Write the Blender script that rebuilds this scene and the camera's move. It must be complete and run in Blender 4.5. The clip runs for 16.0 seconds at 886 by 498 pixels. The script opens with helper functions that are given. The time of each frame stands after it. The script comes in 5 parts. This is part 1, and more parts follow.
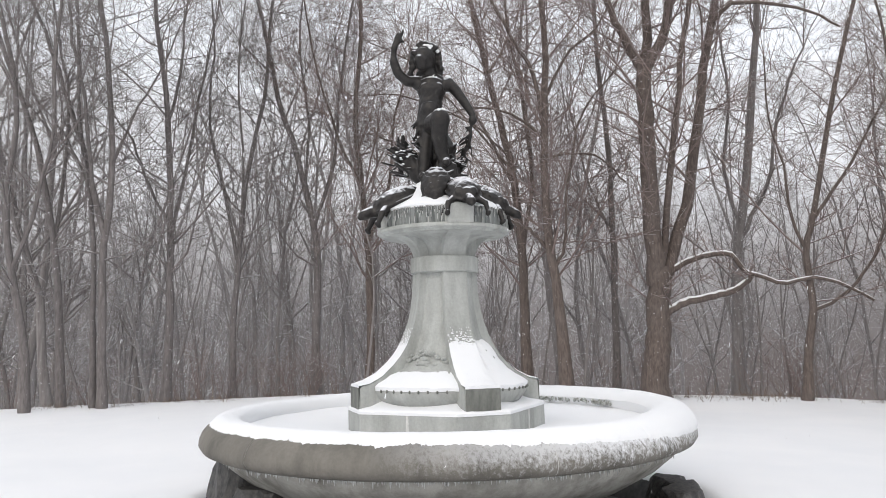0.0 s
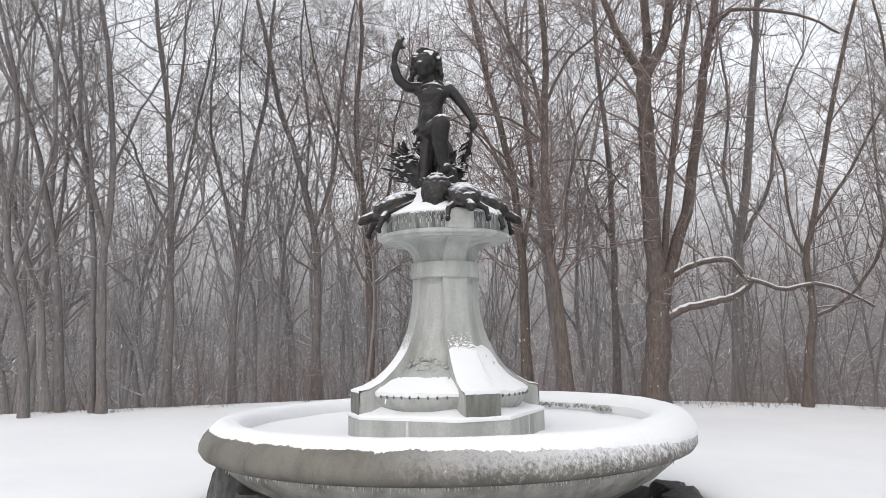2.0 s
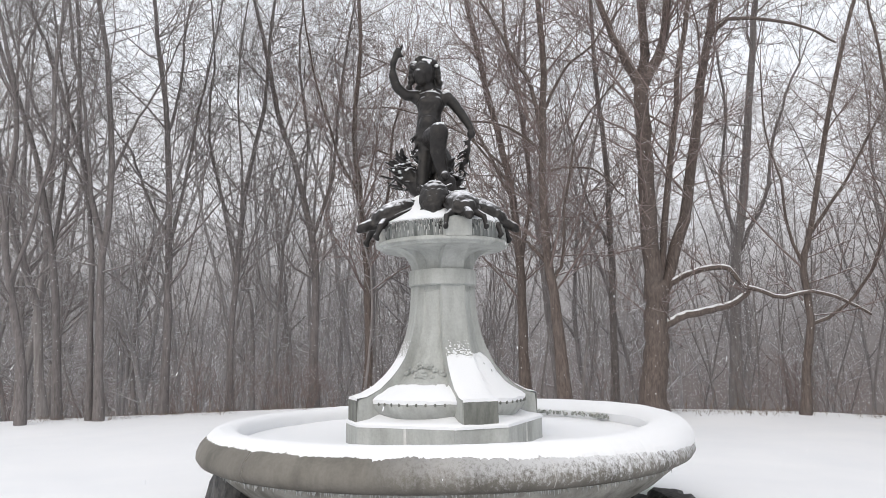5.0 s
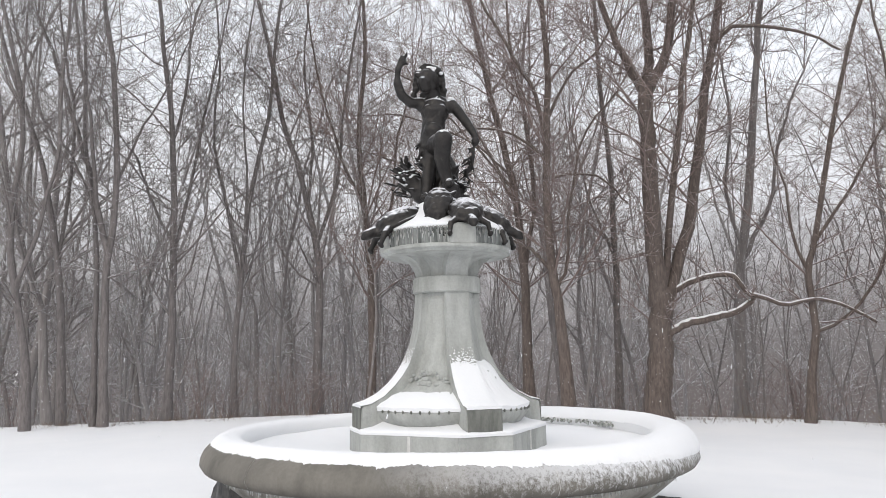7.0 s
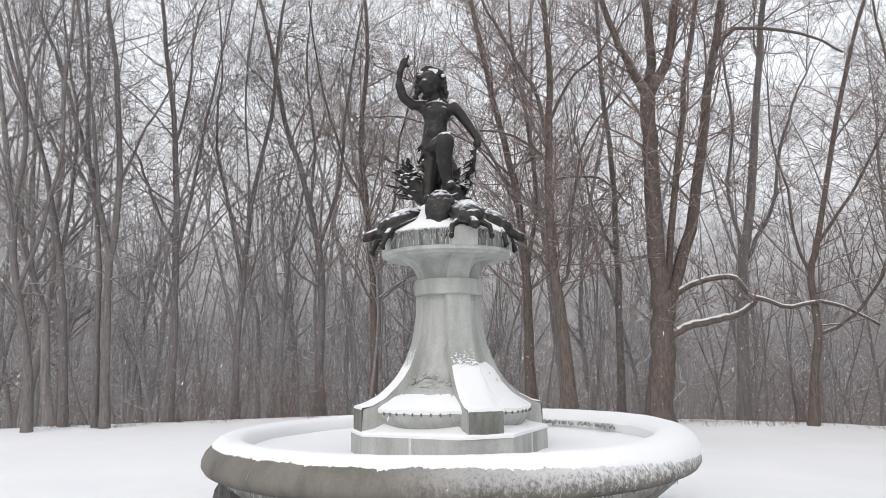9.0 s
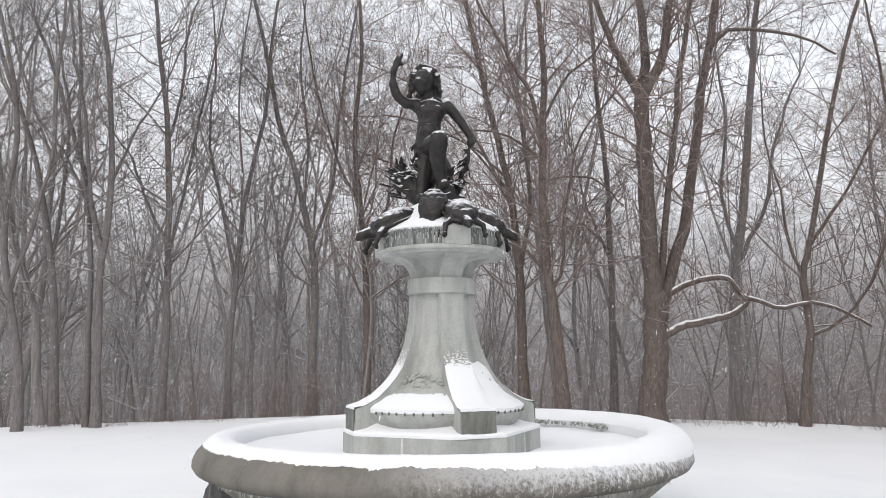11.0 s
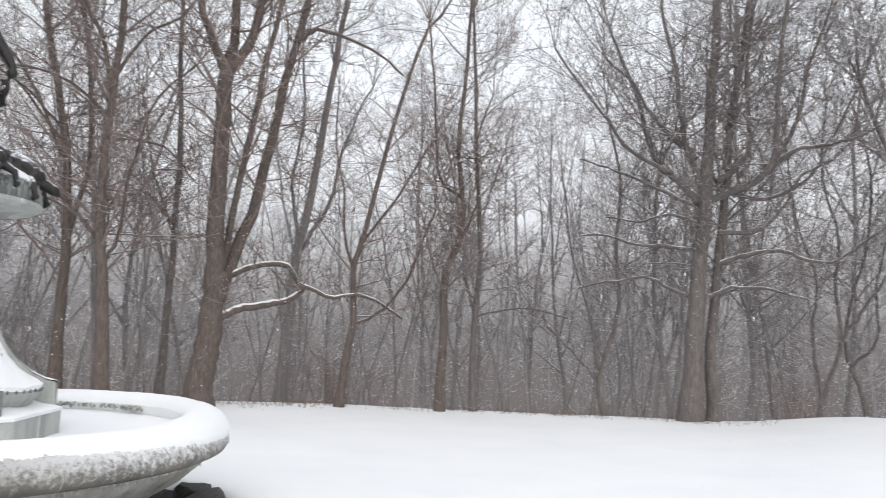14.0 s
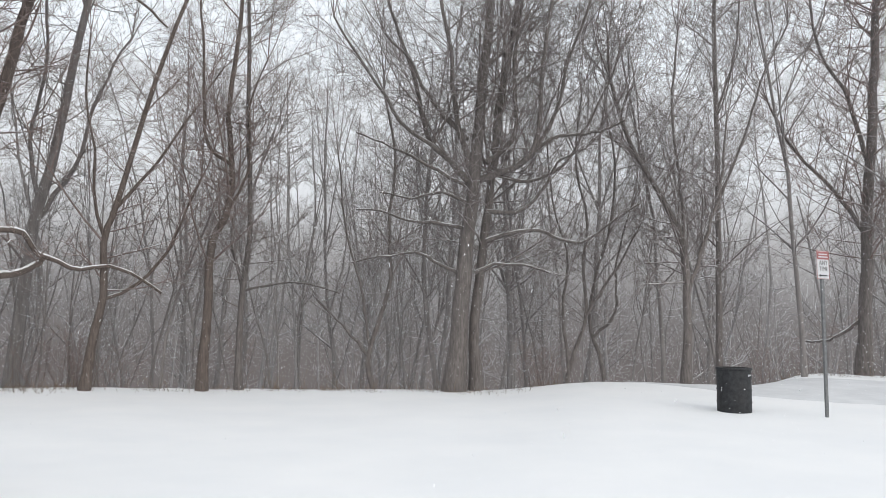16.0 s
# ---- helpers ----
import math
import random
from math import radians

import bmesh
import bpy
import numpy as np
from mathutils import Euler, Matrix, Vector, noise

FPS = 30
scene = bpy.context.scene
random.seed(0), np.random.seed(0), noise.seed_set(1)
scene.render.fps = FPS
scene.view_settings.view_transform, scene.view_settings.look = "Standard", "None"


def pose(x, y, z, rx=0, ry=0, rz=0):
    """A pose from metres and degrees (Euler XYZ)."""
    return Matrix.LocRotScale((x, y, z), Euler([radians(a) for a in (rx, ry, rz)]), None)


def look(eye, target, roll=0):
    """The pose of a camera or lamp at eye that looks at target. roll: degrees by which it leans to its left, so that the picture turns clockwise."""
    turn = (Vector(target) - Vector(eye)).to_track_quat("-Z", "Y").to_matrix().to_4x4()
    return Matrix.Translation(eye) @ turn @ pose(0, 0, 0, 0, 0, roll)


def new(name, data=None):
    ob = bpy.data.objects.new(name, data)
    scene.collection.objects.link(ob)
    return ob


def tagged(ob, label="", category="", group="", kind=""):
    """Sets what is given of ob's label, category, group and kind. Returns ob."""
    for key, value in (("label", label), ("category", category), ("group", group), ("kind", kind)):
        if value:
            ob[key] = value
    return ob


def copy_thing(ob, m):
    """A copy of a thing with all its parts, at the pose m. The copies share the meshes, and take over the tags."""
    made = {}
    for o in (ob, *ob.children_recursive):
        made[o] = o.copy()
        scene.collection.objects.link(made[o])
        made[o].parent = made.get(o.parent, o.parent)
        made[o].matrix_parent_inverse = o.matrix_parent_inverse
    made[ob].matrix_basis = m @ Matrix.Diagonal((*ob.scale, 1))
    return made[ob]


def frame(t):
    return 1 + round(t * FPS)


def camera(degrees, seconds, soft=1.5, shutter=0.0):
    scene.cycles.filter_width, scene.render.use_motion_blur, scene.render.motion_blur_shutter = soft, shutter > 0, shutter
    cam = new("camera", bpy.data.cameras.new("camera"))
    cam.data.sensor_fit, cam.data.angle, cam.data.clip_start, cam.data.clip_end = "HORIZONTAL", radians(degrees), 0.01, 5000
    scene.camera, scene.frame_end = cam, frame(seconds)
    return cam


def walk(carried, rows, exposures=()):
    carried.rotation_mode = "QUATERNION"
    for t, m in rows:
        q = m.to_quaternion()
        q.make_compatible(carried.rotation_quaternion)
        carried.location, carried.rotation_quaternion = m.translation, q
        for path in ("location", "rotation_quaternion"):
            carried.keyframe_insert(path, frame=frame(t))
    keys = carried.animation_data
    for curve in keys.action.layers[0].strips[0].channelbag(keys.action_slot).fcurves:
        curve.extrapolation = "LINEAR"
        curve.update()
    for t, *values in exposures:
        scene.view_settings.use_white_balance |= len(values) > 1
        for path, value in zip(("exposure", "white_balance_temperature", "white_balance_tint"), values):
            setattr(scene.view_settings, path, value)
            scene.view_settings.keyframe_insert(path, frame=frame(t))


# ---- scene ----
cam = camera(61.9, 16.0, 0.8, 0.25)
PATH = [
    (0, (0.0, -6.413, 1.35), (-0.006, -4.426, 1.582), -1.2),
    (0.5, (-0.008, -6.425, 1.344), (-0.016, -4.44, 1.59), -1.1),
    (1, (-0.01, -6.425, 1.353), (-0.014, -4.44, 1.599), -1.1),
    (1.5, (-0.003, -6.423, 1.345), (-0.012, -4.437, 1.587), -1.2),
    (2, (-0.001, -6.42, 1.348), (-0.007, -4.436, 1.595), -1.1),
    (2.5, (0.0, -6.423, 1.348), (-0.007, -4.438, 1.595), -1.0),
    (3, (-0.003, -6.422, 1.349), (0.001, -4.438, 1.6), -1.1),
    (3.5, (-0.004, -6.422, 1.35), (0.001, -4.438, 1.607), -1.1),
    (4, (-0.001, -6.433, 1.347), (0.002, -4.449, 1.604), -1.1),
    (6.5, (0.001, -6.435, 1.352), (-0.006, -4.455, 1.637), -0.9),
    (7, (-0.001, -6.439, 1.354), (-0.012, -4.46, 1.638), -0.9),
    (7.5, (-0.003, -6.435, 1.356), (-0.011, -4.455, 1.637), -0.8),
    (8, (-0.004, -6.44, 1.351), (-0.013, -4.462, 1.642), -0.7),
    (8.5, (-0.006, -6.441, 1.35), (-0.016, -4.463, 1.641), -0.8),
    (9, (0.005, -6.441, 1.357), (-0.012, -4.462, 1.646), -0.8),
    (11.5, (0.011, -6.413, 1.351), (0.027, -4.434, 1.64), -0.5),
    (12, (0.018, -6.404, 1.352), (0.105, -4.425, 1.632), 0.1),
    (12.5, (0.039, -6.379, 1.351), (0.294, -4.413, 1.617), 1.0),
    (13, (0.066, -6.349, 1.352), (0.572, -4.431, 1.604), 1.9),
    (13.5, (0.117, -6.346, 1.345), (0.905, -4.526, 1.601), 2.1),
    (14, (0.125, -6.28, 1.33), (1.2, -4.613, 1.585), 1.8),
    (14.5, (0.193, -6.206, 1.33), (1.479, -4.695, 1.578), 1.4),
    (15, (0.24, -6.129, 1.314), (1.669, -4.75, 1.551), 1.5),
    (15.5, (0.267, -6.063, 1.332), (1.782, -4.776, 1.552), 1.6),
    (16, (0.277, -6.051, 1.323), (1.813, -4.787, 1.528), 1.2),
]
walk(cam, [(t, look(eye, target, roll)) for t, eye, target, roll in PATH],
     [(0.0, 0.05, 6500, 10), (12.0, 0.05, 6500, 10), (14.5, 0.16, 6420, 8), (16.0, 0.0, 6420, 7)])

# ---- world, light ----
world = bpy.data.worlds.new("overcast_sky")
scene.world = world
world.use_nodes = True
wn, wl = world.node_tree.nodes, world.node_tree.links
sky = wn.new("ShaderNodeTexSky")
sky.sky_type, sky.sun_disc = "NISHITA", False
sky.sun_elevation, sky.sun_rotation = radians(38), radians(200)
sky.air_density, sky.dust_density = 2.0, 6.0
dim = wn.new("ShaderNodeMixRGB")
dim.blend_type, dim.inputs[0].default_value = "MULTIPLY", 1.0
dim.inputs[2].default_value = (0.1, 0.1, 0.1, 1)
wl.new(sky.outputs[0], dim.inputs[1])
cloud = wn.new("ShaderNodeMixRGB")
cloud.inputs[0].default_value = 0.86
cloud.inputs[2].default_value = (0.80, 0.815, 0.86, 1)
wl.new(dim.outputs[0], cloud.inputs[1])
wl.new(cloud.outputs[0], wn["Background"].inputs[0])
wn["Background"].inputs[1].default_value = 1.44
sun_data = bpy.data.lights.new("sun", "SUN")
sun_data.energy, sun_data.angle, sun_data.color = 0.5, radians(40), (1.0, 0.97, 0.93)
sun = new("sun", sun_data)
sun.matrix_world = look((-6, -14, 16), (0, 0, 0))


# ---- materials ----
def material(name):
    m = bpy.data.materials.new(name)
    m.use_nodes = True
    nt = m.node_tree
    return m, nt.nodes, nt.links, nt.nodes["Principled BSDF"]


def noise_node(n, l, scale, detail=4.0, stretch=None, rough=0.6):
    tc = n.new("ShaderNodeTexCoord")
    tex = n.new("ShaderNodeTexNoise")
    tex.inputs["Scale"].default_value, tex.inputs["Detail"].default_value, tex.inputs["Roughness"].default_value = scale, detail, rough
    if stretch:
        mp = n.new("ShaderNodeMapping")
        mp.inputs["Scale"].default_value = stretch
        l.new(tc.outputs["Object"], mp.inputs[0])
        l.new(mp.outputs[0], tex.inputs["Vector"])
    else:
        l.new(tc.outputs["Object"], tex.inputs["Vector"])
    return tex.outputs["Fac"]


def ramp(n, l, fac, stops):
    r = n.new("ShaderNodeValToRGB")
    while len(r.color_ramp.elements) < len(stops):
        r.color_ramp.elements.new(0.5)
    for e, (p, c) in zip(r.color_ramp.elements, stops):
        e.position, e.color = p, (*c, 1)
    l.new(fac, r.inputs[0])
    return r.outputs[0]


def mix(n, l, fac, a, b, mode="MIX"):
    x = n.new("ShaderNodeMixRGB")
    x.blend_type = mode
    for i, v in enumerate((fac, a, b)):
        if isinstance(v, (int, float)):
            x.inputs[i].default_value = v
        elif isinstance(v, tuple):
            x.inputs[i].default_value = (*v, 1)
        else:
            l.new(v, x.inputs[i])
    return x.outputs[0]


def bump(n, l, p, fac, strength, distance):
    b = n.new("ShaderNodeBump")
    b.inputs["Strength"].default_value, b.inputs["Distance"].default_value = strength, distance
    l.new(fac, b.inputs["Height"])
    l.new(b.outputs[0], p.inputs["Normal"])


def grey(v):
    return (v, v, v)


def upward(n, l, low, high):
    """How far a face looks up, from 0 to 1."""
    geo = n.new("ShaderNodeNewGeometry")
    sep = n.new("ShaderNodeSeparateXYZ")
    l.new(geo.outputs["Normal"], sep.inputs[0])
    mr = n.new("ShaderNodeMapRange")
    mr.inputs["From Min"].default_value, mr.inputs["From Max"].default_value = low, high
    l.new(sep.outputs["Z"], mr.inputs["Value"])
    return mr.outputs[0]


def make_snow():
    m, n, l, p = material("snow")
    big = noise_node(n, l, 0.6, 3)
    fine = noise_node(n, l, 60, 5)
    l.new(ramp(n, l, big, [(0.3, (0.80, 0.812, 0.83)), (0.7, (0.85, 0.855, 0.865))]), p.inputs["Base Color"])
    p.inputs["Roughness"].default_value = 0.85
    p.inputs["Specular IOR Level"].default_value = 0.15
    s = n.new("ShaderNodeMath")
    s.operation = "ADD"
    l.new(fine, s.inputs[0])
    l.new(noise_node(n, l, 9, 4), s.inputs[1])
    bump(n, l, p, s.outputs[0], 0.35, 0.012)
    return m


def make_stone(name, light, dark, frost=0.0, streak=(7, 7, 1.2)):
    """Weathered limestone with long run-off streaks; frost: wind-driven snow clinging to it."""
    m, n, l, p = material(name)
    patch = noise_node(n, l, 2.2, 5)
    runs = noise_node(n, l, 1.0, 6, streak)
    grain = noise_node(n, l, 45, 4)
    col = mix(n, l, ramp(n, l, runs, [(0.38, grey(0)), (0.68, grey(1))]), light, dark)
    col = mix(n, l, ramp(n, l, patch, [(0.42, grey(0)), (0.75, grey(0.75))]), col, tuple(c * 0.75 for c in light))
    col = mix(n, l, 0.32, col, ramp(n, l, grain, [(0.3, grey(0.6)), (0.7, grey(1.0))]), "MULTIPLY")
    if frost:
        fr = noise_node(n, l, 1.0, 9, (34, 34, 22), 0.8)
        tc = n.new("ShaderNodeTexCoord")
        sep = n.new("ShaderNodeSeparateXYZ")
        l.new(tc.outputs["Object"], sep.inputs[0])
        wind = n.new("ShaderNodeMapRange")
        wind.inputs["From Min"].default_value, wind.inputs["From Max"].default_value = -0.5, 1.3
        l.new(sep.outputs["X"], wind.inputs["Value"])
        high = n.new("ShaderNodeMapRange")
        high.inputs["From Min"].default_value, high.inputs["From Max"].default_value = 0.50, 0.66
        high.inputs["To Min"].default_value, high.inputs["To Max"].default_value = -0.04, 0.22
        l.new(sep.outputs["Z"], high.inputs["Value"])
        cling = n.new("ShaderNodeMath")
        l.new(fr, cling.inputs[0])
        l.new(high.outputs[0], cling.inputs[1])
        fac = ramp(n, l, cling.outputs[0], [(0.52, grey(0)), (0.72, grey(frost))])
        gust = n.new("ShaderNodeMath")
        gust.operation = "MULTIPLY"
        l.new(fac, gust.inputs[0])
        l.new(wind.outputs[0], gust.inputs[1])
        col = mix(n, l, gust.outputs[0], col, (0.8, 0.81, 0.83))
    l.new(col, p.inputs["Base Color"])
    p.inputs["Roughness"].default_value = 0.8
    bump(n, l, p, grain, 0.5, 0.006)
    return m


def make_bronze():
    m, n, l, p = material("dark_bronze")
    a = noise_node(n, l, 14, 6)
    b = noise_node(n, l, 60, 3)
    col = mix(n, l, 1.0, ramp(n, l, a, [(0.35, (0.014, 0.0128, 0.0122)), (0.6, (0.028, 0.025, 0.0235)), (0.8, (0.07, 0.065, 0.058))]), (1, 1, 1), "MULTIPLY")
    up = upward(n, l, 0.55, 0.8)
    cl = n.new("ShaderNodeMath")
    cl.operation = "MULTIPLY"
    l.new(up, cl.inputs[0])
    l.new(ramp(n, l, noise_node(n, l, 6.5, 6, None, 0.7), [(0.41, grey(0)), (0.47, grey(1))]), cl.inputs[1])
    l.new(mix(n, l, cl.outputs[0], col, (0.82, 0.83, 0.86)), p.inputs["Base Color"])
    l.new(ramp(n, l, b, [(0.3, grey(0.34)), (0.7, grey(0.58))]), p.inputs["Roughness"])
    p.inputs["Metallic"].default_value = 0.35
    bump(n, l, p, a, 0.6, 0.01)
    return m


def make_bark(name, light, dark, snowy=0.5, grain=(14, 14, 1.6)):
    m, n, l, p = material(name)
    ridges = noise_node(n, l, 1.0, 6, grain, 0.7)
    patch = noise_node(n, l, 1.3, 4)
    oi = n.new("ShaderNodeObjectInfo")
    col = ramp(n, l, ridges, [(0.35, dark), (0.65, light)])
    col = mix(n, l, ramp(n, l, patch, [(0.4, grey(0)), (0.75, grey(0.5))]), col, tuple(0.6 * c + 0.04 for c in light))
    col = mix(n, l, 0.35, col, ramp(n, l, oi.outputs["Random"], [(0.0, (0.75, 0.74, 0.74)), (1.0, (1.0, 0.97, 0.95))]), "MULTIPLY")
    # snow caught on the upper side of limbs and in ridges
    up = upward(n, l, 0.55, 0.85)
    spots = ramp(n, l, noise_node(n, l, 3.0, 5), [(0.62 - 0.25 * snowy, grey(0)), (0.72 - 0.25 * snowy, grey(1))])
    f = n.new("ShaderNodeMath")
    f.operation = "MULTIPLY"
    l.new(up, f.inputs[0])
    l.new(spots, f.inputs[1])
    l.new(mix(n, l, f.outputs[0], col, (0.8, 0.81, 0.84)), p.inputs["Base Color"])
    p.inputs["Roughness"].default_value = 0.9
    bump(n, l, p, ridges, 0.7, 0.03)
    return m


def make_plain(name, a, b, scale=20, rough=0.6, metal=0.0):
    m, n, l, p = material(name)
    t = noise_node(n, l, scale, 5)
    l.new(ramp(n, l, t, [(0.35, a), (0.68, b)]), p.inputs["Base Color"])
    p.inputs["Roughness"].default_value, p.inputs["Metallic"].default_value = rough, metal
    bump(n, l, p, t, 0.3, 0.004)
    return m


SNOW = make_snow()
STONE = make_stone("pale_limestone", (0.47, 0.482, 0.462), (0.30, 0.31, 0.288), 0.0, (7, 7, 1.3))
STONE_DAMP = make_stone("damp_limestone", (0.20, 0.187, 0.163), (0.105, 0.098, 0.084), 0.92, (5, 5, 0.9))
STONE_BOWL = make_stone("bowl_limestone", (0.43, 0.42, 0.385), (0.15, 0.142, 0.12), 0.0, (6, 6, 1.5))
JOINT = make_plain("lime_mortar", (0.50, 0.50, 0.48), (0.62, 0.62, 0.6))
# Ice streaks, their dark tone also painting the shaded recess behind the icicles.
ICE = make_stone("iced_shaded_limestone", (0.30, 0.315, 0.305), (0.06, 0.07, 0.066), 0.0, (30, 30, 1.6))
BRONZE = make_bronze()
ROCK = make_plain("dark_rock", (0.028, 0.028, 0.03), (0.10, 0.097, 0.092), 7, 0.6)
BARK = make_bark("grey_brown_bark", (0.22, 0.196, 0.187), (0.1, 0.088, 0.083), 0.5, (24, 24, 4.5))
# Lighter copy of the bark: haze over farther trees painted into the colour.
BARK_HAZED = make_bark("hazed_grey_bark", (0.31, 0.288, 0.282), (0.175, 0.16, 0.156), 0.6)
BARK_RED = make_bark("reddish_bark", (0.185, 0.149, 0.132), (0.08, 0.063, 0.055), 0.5, (24, 24, 4.5))
# Pale tone paints distance haze into the bark; snow only on upper faces.
BARK_FAR_HAZE = make_bark("far_haze_bark", (0.40, 0.378, 0.376), (0.27, 0.252, 0.25), 0.9)
# Between near and far bark: a thin haze painted into the left-hand trunks.
BARK_HALF_HAZED = make_bark("half_hazed_bark", (0.235, 0.213, 0.209), (0.118, 0.106, 0.103), 0.6, (24, 24, 4.5))
TWIG = make_bark("twig_bark", (0.275, 0.242, 0.232), (0.16, 0.138, 0.132), 0.8, (4, 4, 4))
# Twig colour greyed and lightened to carry the haze of the deeper wood.
TWIG_HAZED = make_bark("hazed_twig_bark", (0.285, 0.258, 0.25), (0.17, 0.15, 0.145), 0.8, (4, 4, 4))
TWIG_RED = make_bark("red_brown_twig_bark", (0.295, 0.232, 0.214), (0.175, 0.134, 0.125), 0.65, (4, 4, 4))
BRUSH = make_plain("dry_brush", (0.13, 0.095, 0.07), (0.25, 0.19, 0.14), 3, 0.9)
BLACK = make_plain("black_paint", (0.008, 0.009, 0.011), (0.03, 0.031, 0.034), 16, 0.6)
STEEL = make_plain("galvanised_steel", (0.15, 0.153, 0.157), (0.24, 0.245, 0.25), 25, 0.6, 0.4)
WHITE = make_plain("white_sign_paint", (0.6, 0.6, 0.62), (0.7, 0.7, 0.71), 20, 0.5)
# Red dulled and print greyed: haze put into the sign's colours.
RED = make_plain("red_sign_paint", (0.30, 0.10, 0.10), (0.38, 0.14, 0.135), 20, 0.5)
HAZED_PRINT = make_plain("hazed_black_print", (0.10, 0.10, 0.105), (0.2, 0.2, 0.205), 30, 0.6)


# ---- mesh helpers ----
def finish(name, bm, mat, parent=None, label="", smooth=True):
    """Links a bmesh as one mesh object, under a parent where one is given."""
    me = bpy.data.meshes.new(name)
    bmesh.ops.recalc_face_normals(bm, faces=bm.faces)
    bm.to_mesh(me)
    bm.free()
    me.materials.append(mat)
    if smooth:
        me.polygons.foreach_set("use_smooth", [True] * len(me.polygons))
        me.set_sharp_from_angle(angle=radians(40))
    ob = new(name, me)
    ob.parent = parent
    return tagged(ob, label) if label else ob


part = finish


def from_arrays(name, verts, quads, mat, smooth=True):
    me = bpy.data.meshes.new(name)
    me.from_pydata(verts.tolist(), [], quads if isinstance(quads, list) else quads.tolist())
    me.materials.append(mat)
    if smooth:
        me.polygons.foreach_set("use_smooth", np.ones(len(me.polygons), dtype=bool))
    return me


def empty(name, x, y, z, label, category, group="", kind=""):
    ob = new(name)
    ob.empty_display_size = 0.2
    ob.location = (x, y, z)
    return tagged(ob, label, category, group, kind)


def revolve(bm, profile, steps=96, a0=0.0, a1=360.0, wobble=None, caps=False):
    """Turns (radius, height) pairs round the z axis between two azimuths."""
    full = abs(a1 - a0) >= 359.9
    cols = []
    for i in range(steps if full else steps + 1):
        a = radians(a0 + (a1 - a0) * i / steps)
        col = []
        for j, (r, z) in enumerate(profile):
            dr, dz = wobble(a, j) if wobble else (0, 0)
            col.append(bm.verts.new(((r + dr) * math.sin(a), -(r + dr) * math.cos(a), z + dz)))
        cols.append(col)
    n = len(cols)
    for i in range(n if full else n - 1):
        a, b = cols[i], cols[(i + 1) % n]
        for j in range(len(profile) - 1):
            bm.faces.new((a[j], b[j], b[j + 1], a[j + 1]))
    if caps and not full:
        bm.faces.new(cols[0])
        bm.faces.new(cols[-1][::-1])
    return bm


def prism(bm, outline, z0, z1, bevel=0.0):
    """An upright prism over a closed (x, y) outline."""
    low = [bm.verts.new((x, y, z0)) for x, y in outline]
    top = [bm.verts.new((x, y, z1)) for x, y in outline]
    k = len(outline)
    for i in range(k):
        bm.faces.new((low[i], low[(i + 1) % k], top[(i + 1) % k], top[i]))
    bm.faces.new(low[::-1])
    bm.faces.new(top)
    if bevel:
        bmesh.ops.bevel(bm, geom=bm.edges[:], offset=bevel, segments=2, affect="EDGES")
    return bm


def box(bm, m, sx, sy, sz, bevel=0.0):
    made = bmesh.ops.create_cube(bm, size=1.0, matrix=m @ Matrix.Diagonal((sx, sy, sz, 1)))
    if bevel:
        es = list({e for v in made["verts"] for e in v.link_edges})
        bmesh.ops.bevel(bm, geom=es, offset=bevel, segments=2, affect="EDGES")
    return bm


def tube(bm, pts, radii, sides=10, cap=True):
    """A bent tapering tube with rounded ends."""
    rings = []
    pts = [Vector(p) for p in pts]
    for i, (p, r) in enumerate(zip(pts, radii)):
        d = (pts[min(i + 1, len(pts) - 1)] - pts[max(i - 1, 0)]).normalized()
        q = d.to_track_quat("Z", "Y")
        rings.append([bm.verts.new(p + q @ Vector((r * math.cos(2 * math.pi * k / sides), r * math.sin(2 * math.pi * k / sides), 0))) for k in range(sides)])
    for a, b in zip(rings, rings[1:]):
        for k in range(sides):
            bm.faces.new((a[k], a[(k + 1) % sides], b[(k + 1) % sides], b[k]))
    if cap:
        for ring, p, d, r in ((rings[0], pts[0], pts[0] - pts[1], radii[0]), (rings[-1], pts[-1], pts[-1] - pts[-2], radii[-1])):
            tip = bm.verts.new(p + d.normalized() * r * 0.6)
            for k in range(sides):
                bm.faces.new((ring[k], ring[(k + 1) % sides], tip))
    return bm


def ball(bm, c, rx, ry, rz, turn=(0, 0, 0), seg=14):
    bmesh.ops.create_uvsphere(bm, u_segments=seg, v_segments=max(6, seg * 2 // 3), radius=1.0,
                              matrix=pose(*c, *turn) @ Matrix.Diagonal((rx, ry, rz, 1)))
    return bm


# ---- ground ----
EYE_X, EYE_Y = 0.1, -6.3
FX, FY = -0.01, 0.07  # the fountain's axis


def smoothstep(a, b, v):
    t = min(1.0, max(0.0, (v - a) / (b - a)))
    return t * t * (3 - 2 * t)


